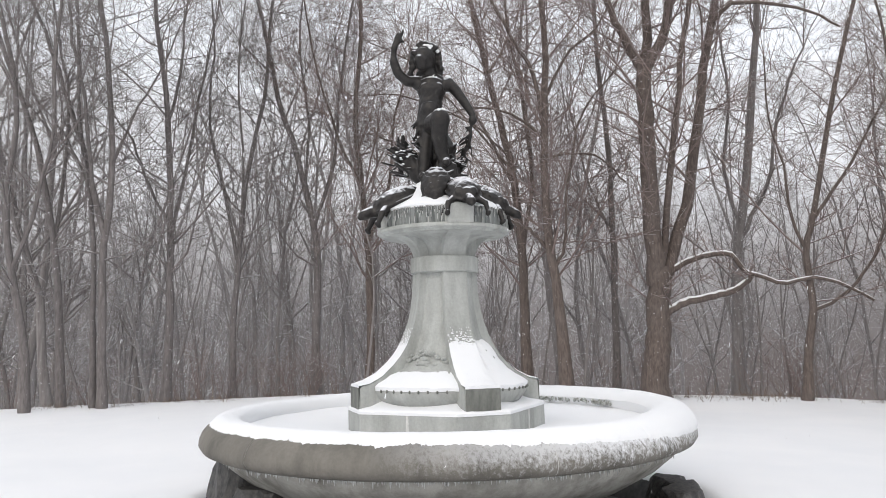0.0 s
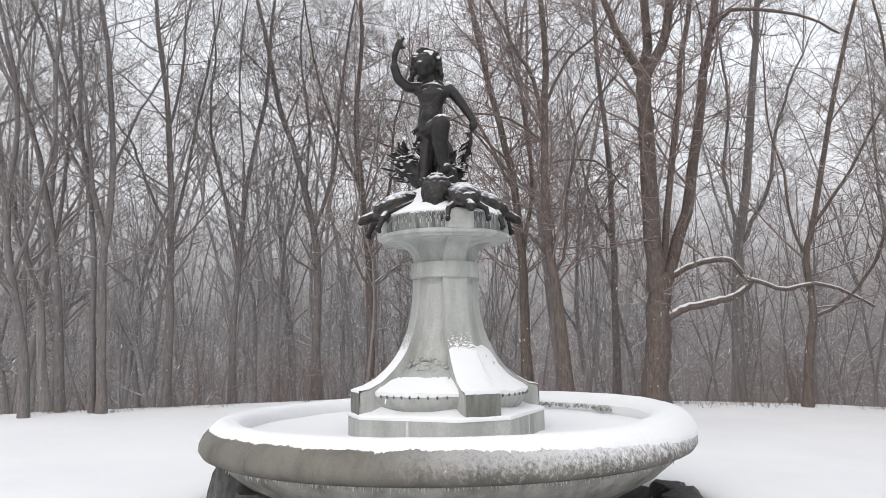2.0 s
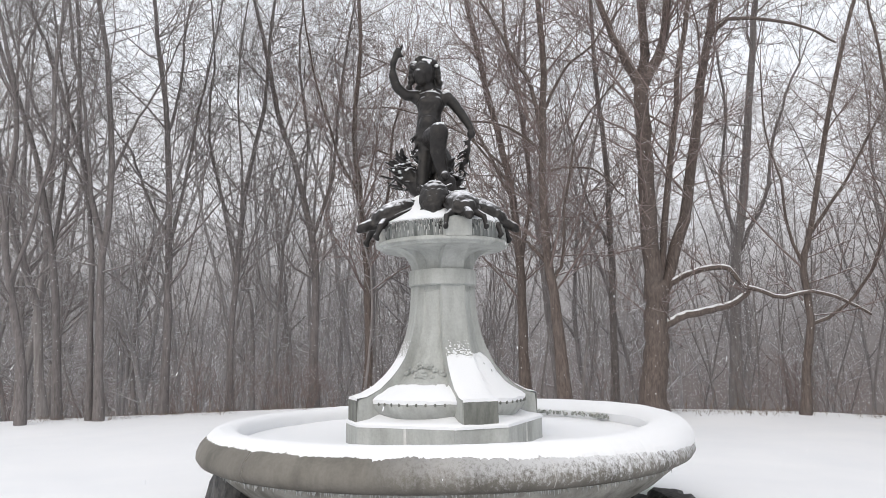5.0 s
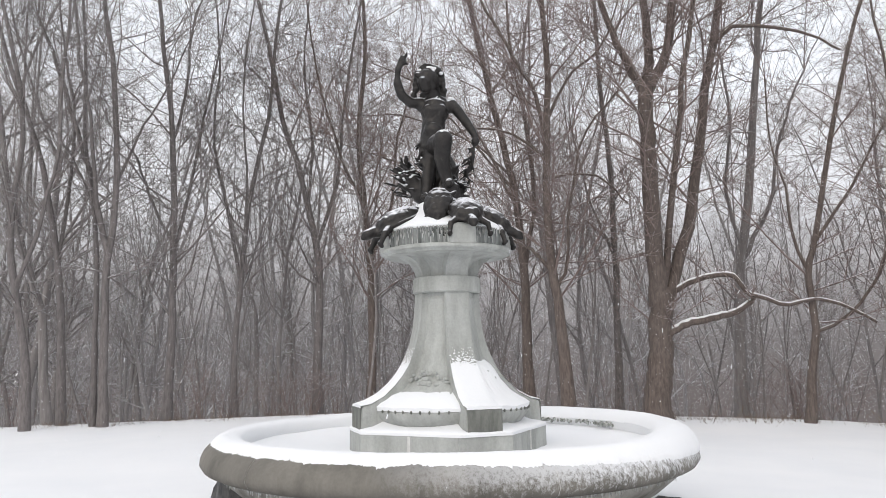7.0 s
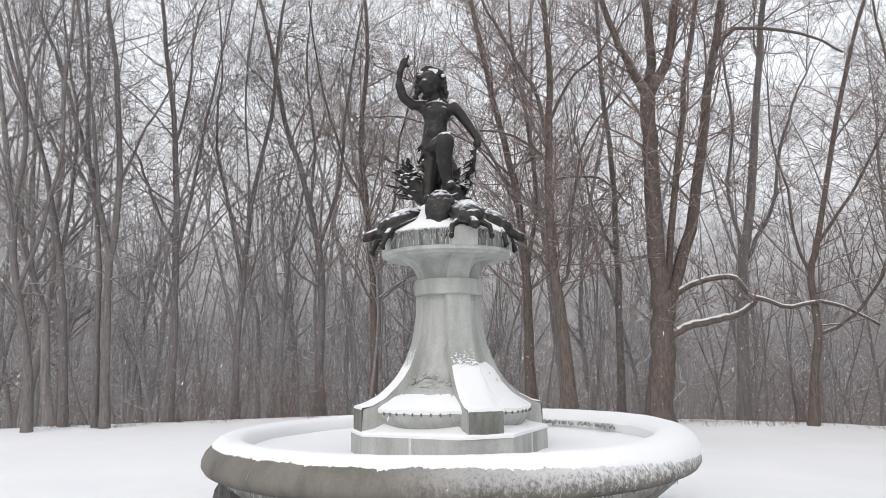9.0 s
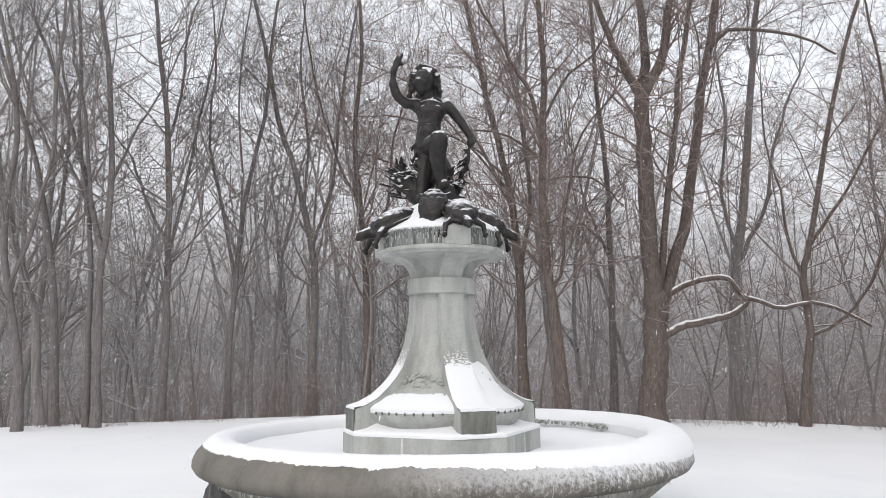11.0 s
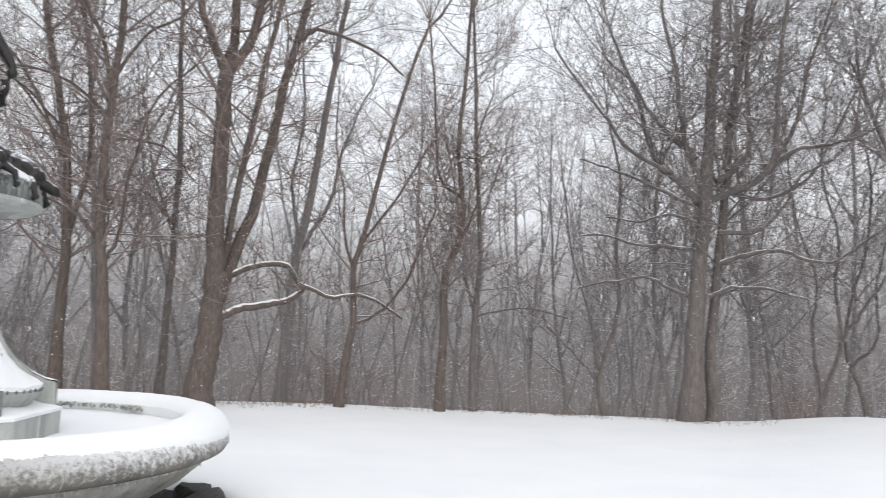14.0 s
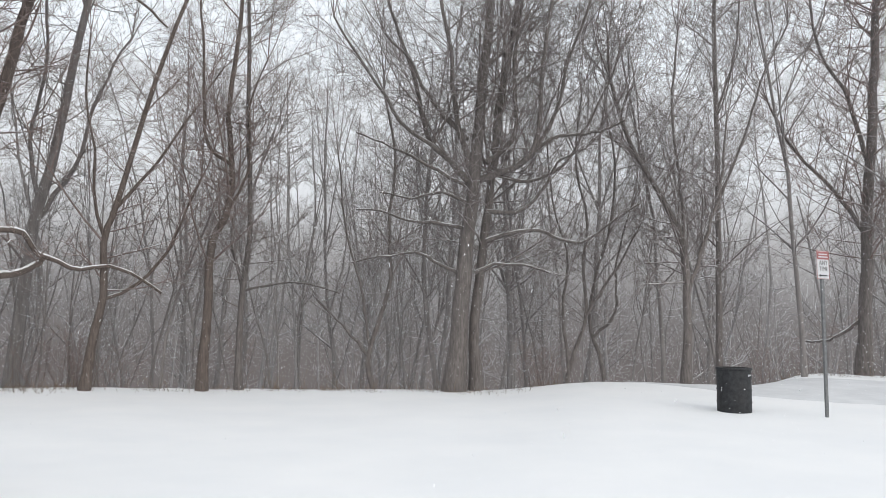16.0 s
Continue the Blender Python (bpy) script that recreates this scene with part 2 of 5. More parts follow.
def land(x, y):
    """The height of the snowy ground: a level lawn, falling away behind the first trees, rising a little to the east."""
    dx, dy = x - EYE_X, y - EYE_Y
    d, az = math.hypot(dx, dy), math.degrees(math.atan2(dx, dy))
    east = smoothstep(68, 77, az) * smoothstep(150, 100, az)
    z = (0.07 - 0.15 * smoothstep(4, 14, az) - 0.07 * smoothstep(22, 36, az) + 0.03 * smoothstep(40, 50, az) + 0.18 * smoothstep(53, 63, az) + 0.1 * smoothstep(53, 62, az) * smoothstep(14, 18, d)) * smoothstep(4, 15, d) * (1 - east) + 0.04 * east
    z -= (2.2 * smoothstep(16.9, 27, d) + 6.0 * smoothstep(22, 85, d)) * (1 - east) * smoothstep(-100, -60, az)
    z += 0.23 * smoothstep(14.0, 21, d) * east - (2.0 * smoothstep(22, 33, d) + 6.0 * smoothstep(30, 90, d)) * east
    z += 0.03 * noise.noise((x * 0.35, y * 0.35, 1.3)) + 0.012 * noise.noise((x * 1.7, y * 1.7, 4.0))
    return z


def build_ground():
    radii = [2.16, 2.2, 2.28, 2.4, 2.6, 2.9] + [3.3 + 0.45 * i for i in range(62)] + [32, 34, 37, 41, 46, 52, 60, 75, 100, 150, 260, 500, 1200]
    steps = 300
    verts, faces = [], []
    for r in radii:
        for i in range(steps):
            a = 2 * math.pi * i / steps
            rr = r + (0.05 * noise.noise((4 * math.cos(a), 4 * math.sin(a), 2)) if r < 2.5 else 0)
            x, y = FX + rr * math.sin(a), FY - rr * math.cos(a)
            z = land(x, y) if r < 300 else -8.0
            verts.append((x, y, z - (0.09 if r == radii[0] else 0.02 if r == radii[1] else 0)))
    for j in range(len(radii) - 1):
        for i in range(steps):
            k = (i + 1) % steps
            faces.append((j * steps + i, j * steps + k, (j + 1) * steps + k, (j + 1) * steps + i))
    g = new("ground", from_arrays("ground", np.array(verts), np.array(faces), SNOW))
    tagged(g, "level lawn under smooth fresh snow", "snowy ground", kind="structure")
    bm = revolve(bmesh.new(), [(2.3, -0.02), (2.12, -0.1), (2.05, -0.3), (1.2, -0.34), (0.02, -0.34)], 64, wobble=lambda a, j: (0.03 * noise.noise((3 * math.cos(a), 3 * math.sin(a), j)), 0))
    pit = finish("pool_floor", bm, ROCK)
    pit.location = (FX, FY, 0)
    tagged(pit, "dark wet hollow under the fountain basin", "pool", kind="structure")


build_ground()


def build_road():
    """A snowed-over roadway beyond the bin, its packed snow a little greyer than the lawn."""
    verts, faces = [], []
    rows, cols = 44, 14
    for i in range(rows + 1):
        az = 63 + 47 * i / rows
        wide = smoothstep(62, 74, az)
        for j in range(cols + 1):
            d = 17.6 - 2.1 * wide + (0.3 + 4.6 * wide) * j / cols + 0.12 * noise.noise((az * 0.4, j * 0.1, 7))
            x, y = EYE_X + d * math.sin(radians(az)), EYE_Y + d * math.cos(radians(az))
            verts.append((x, y, land(x, y) + (-0.06 if j in (0, cols) or i in (0, rows) else 0.015 + 0.006 * noise.noise((x * 2, y * 2, 3)))))
    for i in range(rows):
        for j in range(cols):
            k = i * (cols + 1) + j
            faces.append((k, k + cols + 1, k + cols + 2, k + 1))
    road = new("road", from_arrays("road", np.array(verts), np.array(faces), PACKED))
    tagged(road, "snow-covered road of greyer packed snow behind the lawn", "road", kind="structure")


PACKED = make_plain("packed_snow", (0.60, 0.61, 0.63), (0.70, 0.71, 0.73), 1.6, 0.9)
build_road()

# ---- distance: glowing backdrop with woods and haze painted on ----
def build_backdrop():
    m, n, l, p = material("painted_haze_distance")
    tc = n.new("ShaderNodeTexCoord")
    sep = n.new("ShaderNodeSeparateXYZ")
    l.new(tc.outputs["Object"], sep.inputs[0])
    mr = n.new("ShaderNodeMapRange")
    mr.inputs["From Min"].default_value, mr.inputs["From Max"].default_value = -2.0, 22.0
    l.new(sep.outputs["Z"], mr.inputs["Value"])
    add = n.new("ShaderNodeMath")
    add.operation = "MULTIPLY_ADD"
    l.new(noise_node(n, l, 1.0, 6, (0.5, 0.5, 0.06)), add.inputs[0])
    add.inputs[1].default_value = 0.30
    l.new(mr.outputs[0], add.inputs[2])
    # haze in the colour: wood grey fades upward to sky white, and it glows
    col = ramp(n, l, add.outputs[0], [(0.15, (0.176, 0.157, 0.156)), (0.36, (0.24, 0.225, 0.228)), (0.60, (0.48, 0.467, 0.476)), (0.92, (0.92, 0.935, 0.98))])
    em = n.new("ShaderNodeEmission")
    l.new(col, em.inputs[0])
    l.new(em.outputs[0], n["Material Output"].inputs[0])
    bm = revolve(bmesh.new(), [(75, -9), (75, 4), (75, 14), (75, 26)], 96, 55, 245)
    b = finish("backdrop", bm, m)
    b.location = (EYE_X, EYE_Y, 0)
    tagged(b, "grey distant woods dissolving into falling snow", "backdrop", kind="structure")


build_backdrop()

# ---- trees ----
class Wood:
    """Gathers branches of equal make and turns them into meshes."""

    def __init__(self, seed):
        self.rng = random.Random(seed)
        self.kinds = {}

    def add(self, pts, radii, sides):
        self.kinds.setdefault((len(pts), sides), []).append((pts, radii))

    def mesh(self, name, mat):
        vs, fs, base = [], [], 0
        for (k, sides), rows in self.kinds.items():
            p = np.array([r[0] for r in rows], dtype=float)
            rad = np.array([r[1] for r in rows], dtype=float)
            d = np.empty_like(p)
            d[:, 1:-1] = p[:, 2:] - p[:, :-2]
            d[:, 0], d[:, -1] = p[:, 1] - p[:, 0], p[:, -1] - p[:, -2]
            d /= np.linalg.norm(d, axis=2, keepdims=True) + 1e-9
            ref = np.where(np.abs(d[..., 2:3]) < 0.9, np.array([0, 0, 1.0]), np.array([1.0, 0, 0]))
            ref = np.broadcast_to(ref[:, :1], d.shape)
            u = np.cross(d, ref)
            u /= np.linalg.norm(u, axis=2, keepdims=True) + 1e-9
            v = np.cross(d, u)
            a = 2 * np.pi * np.arange(sides) / sides
            ring = u[:, :, None] * np.cos(a)[:, None] + v[:, :, None] * np.sin(a)[:, None]
            n = len(rows)
            if k == 2:
                # a twig: a slender cone
                foot = p[:, :1] + rad[:, :1, None] * ring[:, 0]
                vs.append(np.concatenate([foot, p[:, 1:]], 1).reshape(-1, 3))
                idx = np.arange(n * (sides + 1)).reshape(n, sides + 1) + base
                ends = np.broadcast_to(idx[:, sides:], (n, sides))
                fs += np.stack([idx[:, :sides], np.roll(idx[:, :sides], -1, 1), ends], -1).reshape(-1, 3).tolist()
                base += n * (sides + 1)
                continue
            vs.append((p[:, :, None] + rad[:, :, None, None] * ring).reshape(-1, 3))
            idx = np.arange(n * k * sides).reshape(n, k, sides) + base
            a0, a1 = idx[:, :-1], idx[:, 1:]
            fs += np.stack([a0, np.roll(a0, -1, 2), np.roll(a1, -1, 2), a1], -1).reshape(-1, 4).tolist()
            base += n * k * sides
        return from_arrays(name, np.concatenate(vs), fs, mat)


def spline(pts, n):
    """A smooth line of n points through the given ones."""
    pts = [Vector(p) for p in pts]
    if len(pts) == 2:
        return [pts[0].lerp(pts[1], i / (n - 1)) for i in range(n)]
    ext = [2 * pts[0] - pts[1]] + pts + [2 * pts[-1] - pts[-2]]
    out = []
    for i in range(n):
        s = i / (n - 1) * (len(pts) - 1)
        k = min(int(s), len(pts) - 2)
        t = s - k
        a, b, c, d = ext[k:k + 4]
        out.append(0.5 * ((2 * b) + (c - a) * t + (2 * a - 5 * b + 4 * c - d) * t * t + (3 * b - a - 3 * c + d) * t ** 3))
    return out


def branch(w, start, way, length, r0, level, lift=0.25, spread=1.0, many=1.0):
    """One branch with its twigs; level 0 is a bare twig."""
    rng = w.rng
    k = (2, 3, 5, 6)[level]
    pts, p, d = [tuple(start)], Vector(start), Vector(way).normalized()
    step = length / (k - 1)
    for i in range(k - 1):
        d = (d + Vector((rng.gauss(0, 0.16), rng.gauss(0, 0.16), rng.gauss(0, 0.12) + lift * 0.35))).normalized()
        p = p + d * step
        pts.append(tuple(p))
    tip = max(0.0018, r0 * 0.25)
    radii = [r0 + (tip - r0) * i / (k - 1) for i in range(k)]
    w.add(pts, radii, 3)
    if level <= 0:
        return
    n = max(2, round((4.6 + 2.8 * length) * many * rng.uniform(0.8, 1.2)))
    for _ in range(n):
        s = rng.uniform(0.18, 1.0) * (k - 1)
        i = min(int(s), k - 2)
        q = Vector(pts[i]).lerp(Vector(pts[i + 1]), s - i)
        along = (Vector(pts[i + 1]) - Vector(pts[i])).normalized()
        side = along.cross(Vector((rng.gauss(0, 1), rng.gauss(0, 1), rng.gauss(0, 1)))).normalized()
        turn = rng.uniform(0.45, 1.35) * spread
        branch(w, q, along * math.cos(turn) + side * math.sin(turn), length * rng.uniform(0.32, 0.6), max(0.0026, r0 * rng.uniform(0.34, 0.52)), level - 1, lift, spread, many)


def dress(w, line, radii, first, count, reach, level, lift, spread=1.0, many=1.0, low=0.0):
    """Side branches along a stem."""
    rng = w.rng
    n = len(line)
    for _ in range(count):
        s = rng.uniform(first, 1.0) * (n - 1)
        i = min(int(s), n - 2)
        q = Vector(line[i]).lerp(Vector(line[i + 1]), s - i)
        if q.z < low:
            continue
        along = (Vector(line[i + 1]) - Vector(line[i])).normalized()
        a = rng.uniform(0, 2 * math.pi)
        side = Vector((math.cos(a), math.sin(a), rng.uniform(-0.1, 0.5))).normalized()
        r = radii[i]
        branch(w, q, side * 1.0 + along * rng.uniform(-0.2, 0.75), reach * rng.uniform(0.45, 1.1), min(0.022, max(0.006, r * 0.3)), level, lift, spread, many)


def main_tree(label, x, y, az, limbs, bark=None, twig=None, many=1.0, bush=1.0, lift=0.18, slim=0.67, reach=1.0):
    """A bare tree: limbs are (radius below, radius above, [(sideways, height), ...]) seen along the azimuth."""
    seed = int(abs(x * 917 + y * 331)) % 9973
    stem, crown, drift = Wood(seed), Wood(seed + 1), Wood(seed + 2)
    rng = stem.rng
    c, s = math.cos(radians(az)), math.sin(radians(az))
    foot = land(x, y)
    for i, (r0, r1, line) in enumerate(limbs):
        r0, r1 = slim * r0, slim * r1
        depth = 0.0 if i == 0 else rng.uniform(-1.0, 1.0)
        pts = []
        for j, (u, h) in enumerate(line):
            t = j / (len(line) - 1)
            dd = depth * t * max(0.6, 0.35 * (line[-1][1] - line[0][1])) * 0.6
            pts.append((u * c + dd * s, -u * s + dd * c, h if (i or j) else foot - 0.15))
        n, jog = (18, 0.1) if i == 0 else (26, 0.1) if len(line) > 6 and r0 < 0.1 else (14, 0.3 if r0 < 0.1 else 0.1)
        sm = [tuple(p) for p in spline(pts, n)]
        rad = [r0 + (r1 - r0) * (k / (n - 1)) ** 0.8 for k in range(n)]
        if i == 0:
            rad[0], rad[1] = r0 * 1.35, r0 * 1.08
        sm = [sm[0]] + [(p[0] + rng.gauss(0, jog) * r0, p[1] + rng.gauss(0, jog) * r0, p[2] + (rng.gauss(0, jog) * r0 if i else 0)) for p in sm[1:]]
        stem.add(sm, rad, 10 if r0 > 0.12 else 7)
        if i and r0 > 0.042 and abs(line[-1][1] - line[0][1]) < 1.5 and max(h for _, h in line) < 6.2:
            strip = [(p[0], p[1], p[2] + 0.85 * q) for p, q in zip(sm, rad)]
            drift.add(strip, [q * (0.66 if r0 > 0.054 else 0.34) * (0.75 + 0.4 * rng.random()) for q in rad], 6)
        length = sum((Vector(a) - Vector(b)).length for a, b in zip(sm, sm[1:]))
        level_limb = abs(line[-1][1] - line[0][1]) < 1.5
        dress(crown, sm, rad, 0.28 if i == 0 else 0.15, round((2.7 if i == 0 else 2.9) * length * bush * 0.9), (1.25 if level_limb else 2.0) * reach, 2, 0.2 if level_limb else lift, 1.0, many, 1.2)
        if not level_limb:
            # middle-sized boughs
            for _ in range(round(length * 0.95 * bush)):
                k = rng.randint(3, n - 3)
                a = rng.uniform(0, 6.28)
                if sm[k][2] > 2.2:
                    branch(crown, sm[k], (math.cos(a), math.sin(a), rng.uniform(0.4, 1.6)), rng.uniform(1.5, 3.6), min(0.032, 0.45 * rad[k]), 3, 0.16, 0.95, 0.42 * many)
        if not level_limb and r1 < 0.12:
            # leading shoots beyond the end of the limb
            up = Vector(sm[-1]) - Vector(sm[-3])
            for _ in range(4):
                way = up.normalized() + Vector((rng.gauss(0, 0.35), rng.gauss(0, 0.35), 0.3))
                branch(crown, sm[-1], way, rng.uniform(2.0, 3.2), r1 * 0.7, 3, 0.4, 1.0, many * 0.7)
    tree = empty("tree", x, y, 0, label, "tree", "trees at the edge of the lawn")
    new("trunk", stem.mesh("trunk", bark or BARK)).parent = tree
    new("crown", crown.mesh("crown", twig or TWIG)).parent = tree
    if drift.kinds:
        s = new("limb_snow", drift.mesh("limb_snow", SNOW))
        s.parent = tree
        tagged(s, "snow lying along the low limbs")
    return tree


def wild_tree(seed, height, r0, forks, level, name="tree", lean=0.06):
    """A tree of the wood, to be copied."""
    stem, crown = Wood(seed), Wood(seed + 50)
    rng = stem.rng
    line, p = [], Vector((0, 0, -0.3))
    d = Vector((rng.gauss(0, lean), rng.gauss(0, lean), 1)).normalized()
    k = 11
    for i in range(k):
        line.append(tuple(p))
        d = (d + Vector((rng.gauss(0, 0.085), rng.gauss(0, 0.085), 0.07))).normalized()
        p = p + d * (height / (k - 1))
    rad = [0.88 * r0 * (1 - 0.85 * (i / (k - 1)) ** 0.8) for i in range(k)]
    rad[0] *= 1.25
    stem.add(line, rad, 7)
    tall = height > 9
    low = 1.5 if tall else 0.3

    def boughs(stem_line, stem_rad, count, first):
        """Rising boughs along a stem, each carrying its twigs."""
        n = len(stem_line)
        for _ in range(count):
            f = rng.uniform(first, 0.97) * (n - 1)
            i = min(int(f), n - 2)
            q = Vector(stem_line[i]).lerp(Vector(stem_line[i + 1]), f - i)
            if q.z < low:
                continue
            a = rng.uniform(0, 6.28)
            lean_out = rng.uniform(0.7, 1.7)
            dd = Vector((math.cos(a) * lean_out, math.sin(a) * lean_out, 1)).normalized()
            ln = (1.3 + 0.22 * (height - q.z)) * rng.uniform(0.65, 1.25) * (1 if tall else 0.5)
            sub = []
            for _ in range(6):
                sub.append(tuple(q))
                dd = (dd + Vector((rng.gauss(0, 0.15), rng.gauss(0, 0.15), rng.gauss(0.07, 0.1)))).normalized()
                q = q + dd * ln / 5
            b0 = min(0.5 * stem_rad[i], 0.012 + 0.011 * ln)
            r2 = [b0 * (1 - 0.82 * j / 5) for j in range(6)]
            stem.add(sub, r2, 4)
            dress(crown, sub, r2, 0.12, round(ln * (3.6 if tall else 2.4)), 1.15 if tall else 0.8, 1, 0.14, 1.0, 0.85, low)

    boughs(line, rad, round(height * 1.05), 0.2)
    dress(crown, line, rad, 0.2 if tall else 0.05, round(height * 0.55), 1.7 if tall else 1.2, level, 0.15, 1.0, 0.6, low)
    for _ in range(forks):
        i = rng.randint(3, 6)
        q, a = Vector(line[i]), rng.uniform(0, 6.28)
        dd = Vector((math.cos(a) * 0.36, math.sin(a) * 0.36, 1)).normalized()
        n2, sub = 8, []
        ln = height * rng.uniform(0.4, 0.6)
        for j in range(n2):
            sub.append(tuple(q))
            dd = (dd + Vector((rng.gauss(0, 0.07), rng.gauss(0, 0.07), 0.1))).normalized()
            q = q + dd * ln / (n2 - 1)
        r2 = [rad[i] * 0.62 * (1 - 0.8 * j / (n2 - 1)) for j in range(n2)]
        stem.add(sub, r2, 5)
        boughs(sub, r2, round(ln * 0.8), 0.15)
        dress(crown, sub, r2, 0.25, round(ln * 0.6), 1.5 if tall else 1.0, level, 0.15, 1.0, 0.6, low)
    ob = empty(name, 0, 0, 0, "", "tree")
    # trunk and crown colours have the haze painted in
    new("trunk", stem.mesh("trunk", BARK_HAZED)).parent = ob
    new("crown", crown.mesh("crown", TWIG_HAZED)).parent = ob
    return ob


main_tree("large bare twin-stemmed tree with reddish brown bark", 4.25, 9.01, 15.4, [
    (0.335, 0.25, [(0.0, 0.06), (0.06, 0.6), (0.11, 1.18), (0.15, 1.9), (0.19, 2.62)]),
    (0.225, 0.165, [(0.13, 2.3), (0.14, 2.9), (0.13, 3.5), (0.11, 4.39), (0.09, 5.4), (0.08, 5.99), (0.11, 6.9)]),
    (0.122, 0.061, [(0.1, 6.87), (-0.26, 7.68), (-0.68, 8.91), (-1.06, 10.3)]),
    (0.147, 0.073, [(0.1, 6.87), (0.22, 7.74), (0.18, 9.29), (0.1, 11.16)]),
    (0.147, 0.073, [(0.15, 6.93), (0.57, 7.69), (0.79, 8.94), (1.2, 10.68)]),
    (0.16, 0.085, [(0.3, 2.35), (0.63, 3.39), (0.9, 4.33), (1.14, 5.52), (1.32, 6.72), (1.62, 8.1), (1.85, 9.3), (2.2, 11.01)]),
    (0.092, 0.049, [(0.19, 2.35), (0.59, 4.72), (0.8, 6.54), (1.07, 8.13), (1.45, 9.86)]),
    (0.061, 0.024, [(1.58, 7.81), (2.02, 8.12), (3.1, 7.84), (3.9, 7.25)]),
    (0.073, 0.03, [(0.3, 2.47), (0.59, 2.66), (0.87, 2.79), (1.26, 2.89), (1.61, 2.88), (1.77, 2.69), (1.91, 2.49), (2.15, 2.42), (2.55, 2.25), (2.92, 2.31), (3.23, 2.34), (3.62, 2.22), (3.86, 2.1), (4.23, 1.86)]),
    (0.1, 0.058, [(0.3, 1.7), (0.43, 1.78), (0.71, 1.91), (1.21, 2.02), (1.65, 2.13), (1.93, 2.31), (2.04, 2.45)]),
], BARK_RED, TWIG_RED, bush=0.75, slim=0.88)
main_tree("slender bare tree with a leaning trunk and side limb", 7.13, 8.58, 25.5, [
    (0.152, 0.051, [(-0.0, -0.03), (0.11, 0.9), (0.24, 1.69), (0.19, 2.94), (0.38, 3.62), (0.83, 5.67), (1.21, 7.27), (1.66, 8.62)]),
    (0.063, 0.032, [(0.24, 1.69), (0.76, 1.95), (1.29, 2.53), (1.62, 3.29), (2.01, 4.37)]),
    (0.057, 0.025, [(0.19, 2.94), (-0.03, 3.66), (-0.07, 4.61), (-0.31, 5.85), (-0.33, 7.33)]),
    (0.063, 0.025, [(0.28, 3.4), (1.05, 4.48), (1.74, 5.77), (2.41, 7.03)]),
], BARK_RED, TWIG_RED, bush=0.7)
main_tree("bare tree with a curved trunk and drooping twigs", 2.45, 8.89, 9.1, [
    (0.202, 0.071, [(-0.0, 0.19), (-0.1, 1.69), (-0.16, 2.39), (-0.29, 3.58), (-0.31, 5.41), (-0.21, 7.27), (-0.27, 8.94), (-0.4, 10.66)]),
    (0.083, 0.041, [(-0.27, 5.9), (-0.52, 6.92), (-1.16, 8.12), (-1.69, 9.22)]),
    (0.053, 0.024, [(-0.17, 5.03), (0.13, 5.13), (0.82, 5.03), (1.37, 4.46)]),
    (0.059, 0.03, [(-0.14, 2.75), (0.05, 3.21), (0.14, 4.41), (0.51, 5.97), (1.26, 6.9)]),
    (0.059, 0.036, [(-0.33, 3.11), (-0.7, 3.54), (-1.23, 3.81)]),
    (0.059, 0.024, [(-0.28, 6.27), (0.21, 7.24), (0.95, 7.93), (1.35, 8.9)]),
    (0.053, 0.024, [(-0.31, 5.53), (-1.04, 6.08), (-1.89, 6.26), (-2.52, 6.06)]),
], BARK_RED, TWIG_RED, bush=1.15, lift=0.1, reach=1.35)
main_tree("bare tree with a straight furrowed trunk", 1.87, 10.99, 6.1, [
    (0.201, 0.08, [(-0.0, 0.03), (-0.05, 1.75), (-0.04, 3.22), (-0.24, 5.28), (-0.54, 6.69), (-0.9, 8.43), (-1.27, 10.51)]),
    (0.087, 0.04, [(-0.03, 3.36), (0.22, 4.84), (0.14, 6.65), (-0.2, 8.67), (-0.29, 10.44)]),
    (0.06, 0.027, [(-0.24, 5.28), (-0.7, 5.86), (-1.63, 7.04), (-2.46, 7.95)]),
    (0.062, 0.024, [(-0.25, 5.0), (-1.1, 6.75), (-2.2, 7.95), (-3.8, 8.9)]),
    (0.05, 0.02, [(-0.15, 4.1), (-1.2, 4.9), (-2.6, 5.8), (-4.3, 6.5)]),
    (0.05, 0.02, [(-0.3, 5.6), (-1.2, 6.5), (-2.9, 7.3), (-4.2, 7.4)]),
], BARK_RED, TWIG_RED, bush=1.1, reach=1.1)
main_tree("tall bare tree forking low into slim stems", -6.80, 8.29, -24.8, [
    (0.167, 0.062, [(0.0, 0.06), (-0.03, 1.42), (-0.05, 3.11), (0.05, 4.85), (-0.09, 7.22), (-0.31, 8.65), (-0.52, 10.23)]),
    (0.124, 0.05, [(-0.04, 3.51), (-0.29, 4.47), (-0.69, 5.95), (-1.14, 7.31), (-1.59, 8.53)]),
    (0.074, 0.037, [(-0.3, 4.47), (-0.47, 5.98), (-0.74, 7.48), (-0.91, 8.78)]),
    (0.056, 0.025, [(0.02, 4.85), (0.46, 6.08), (0.99, 7.25), (1.42, 8.45)]),
], BARK_HALF_HAZED, TWIG_HAZED, bush=0.5, slim=0.58)
main_tree("slim bare tree close beside a larger trunk", -7.03, 8.40, -25.4, [
    (0.113, 0.05, [(0.0, 0.07), (-0.05, 1.87), (-0.07, 3.12), (-0.2, 4.51), (-0.43, 6.02), (-0.49, 7.7), (-0.65, 9.39)]),
    (0.05, 0.025, [(-0.18, 4.51), (-0.73, 5.63), (-1.25, 6.28)]),
], BARK_HALF_HAZED, TWIG_HAZED, bush=0.6, slim=0.58)
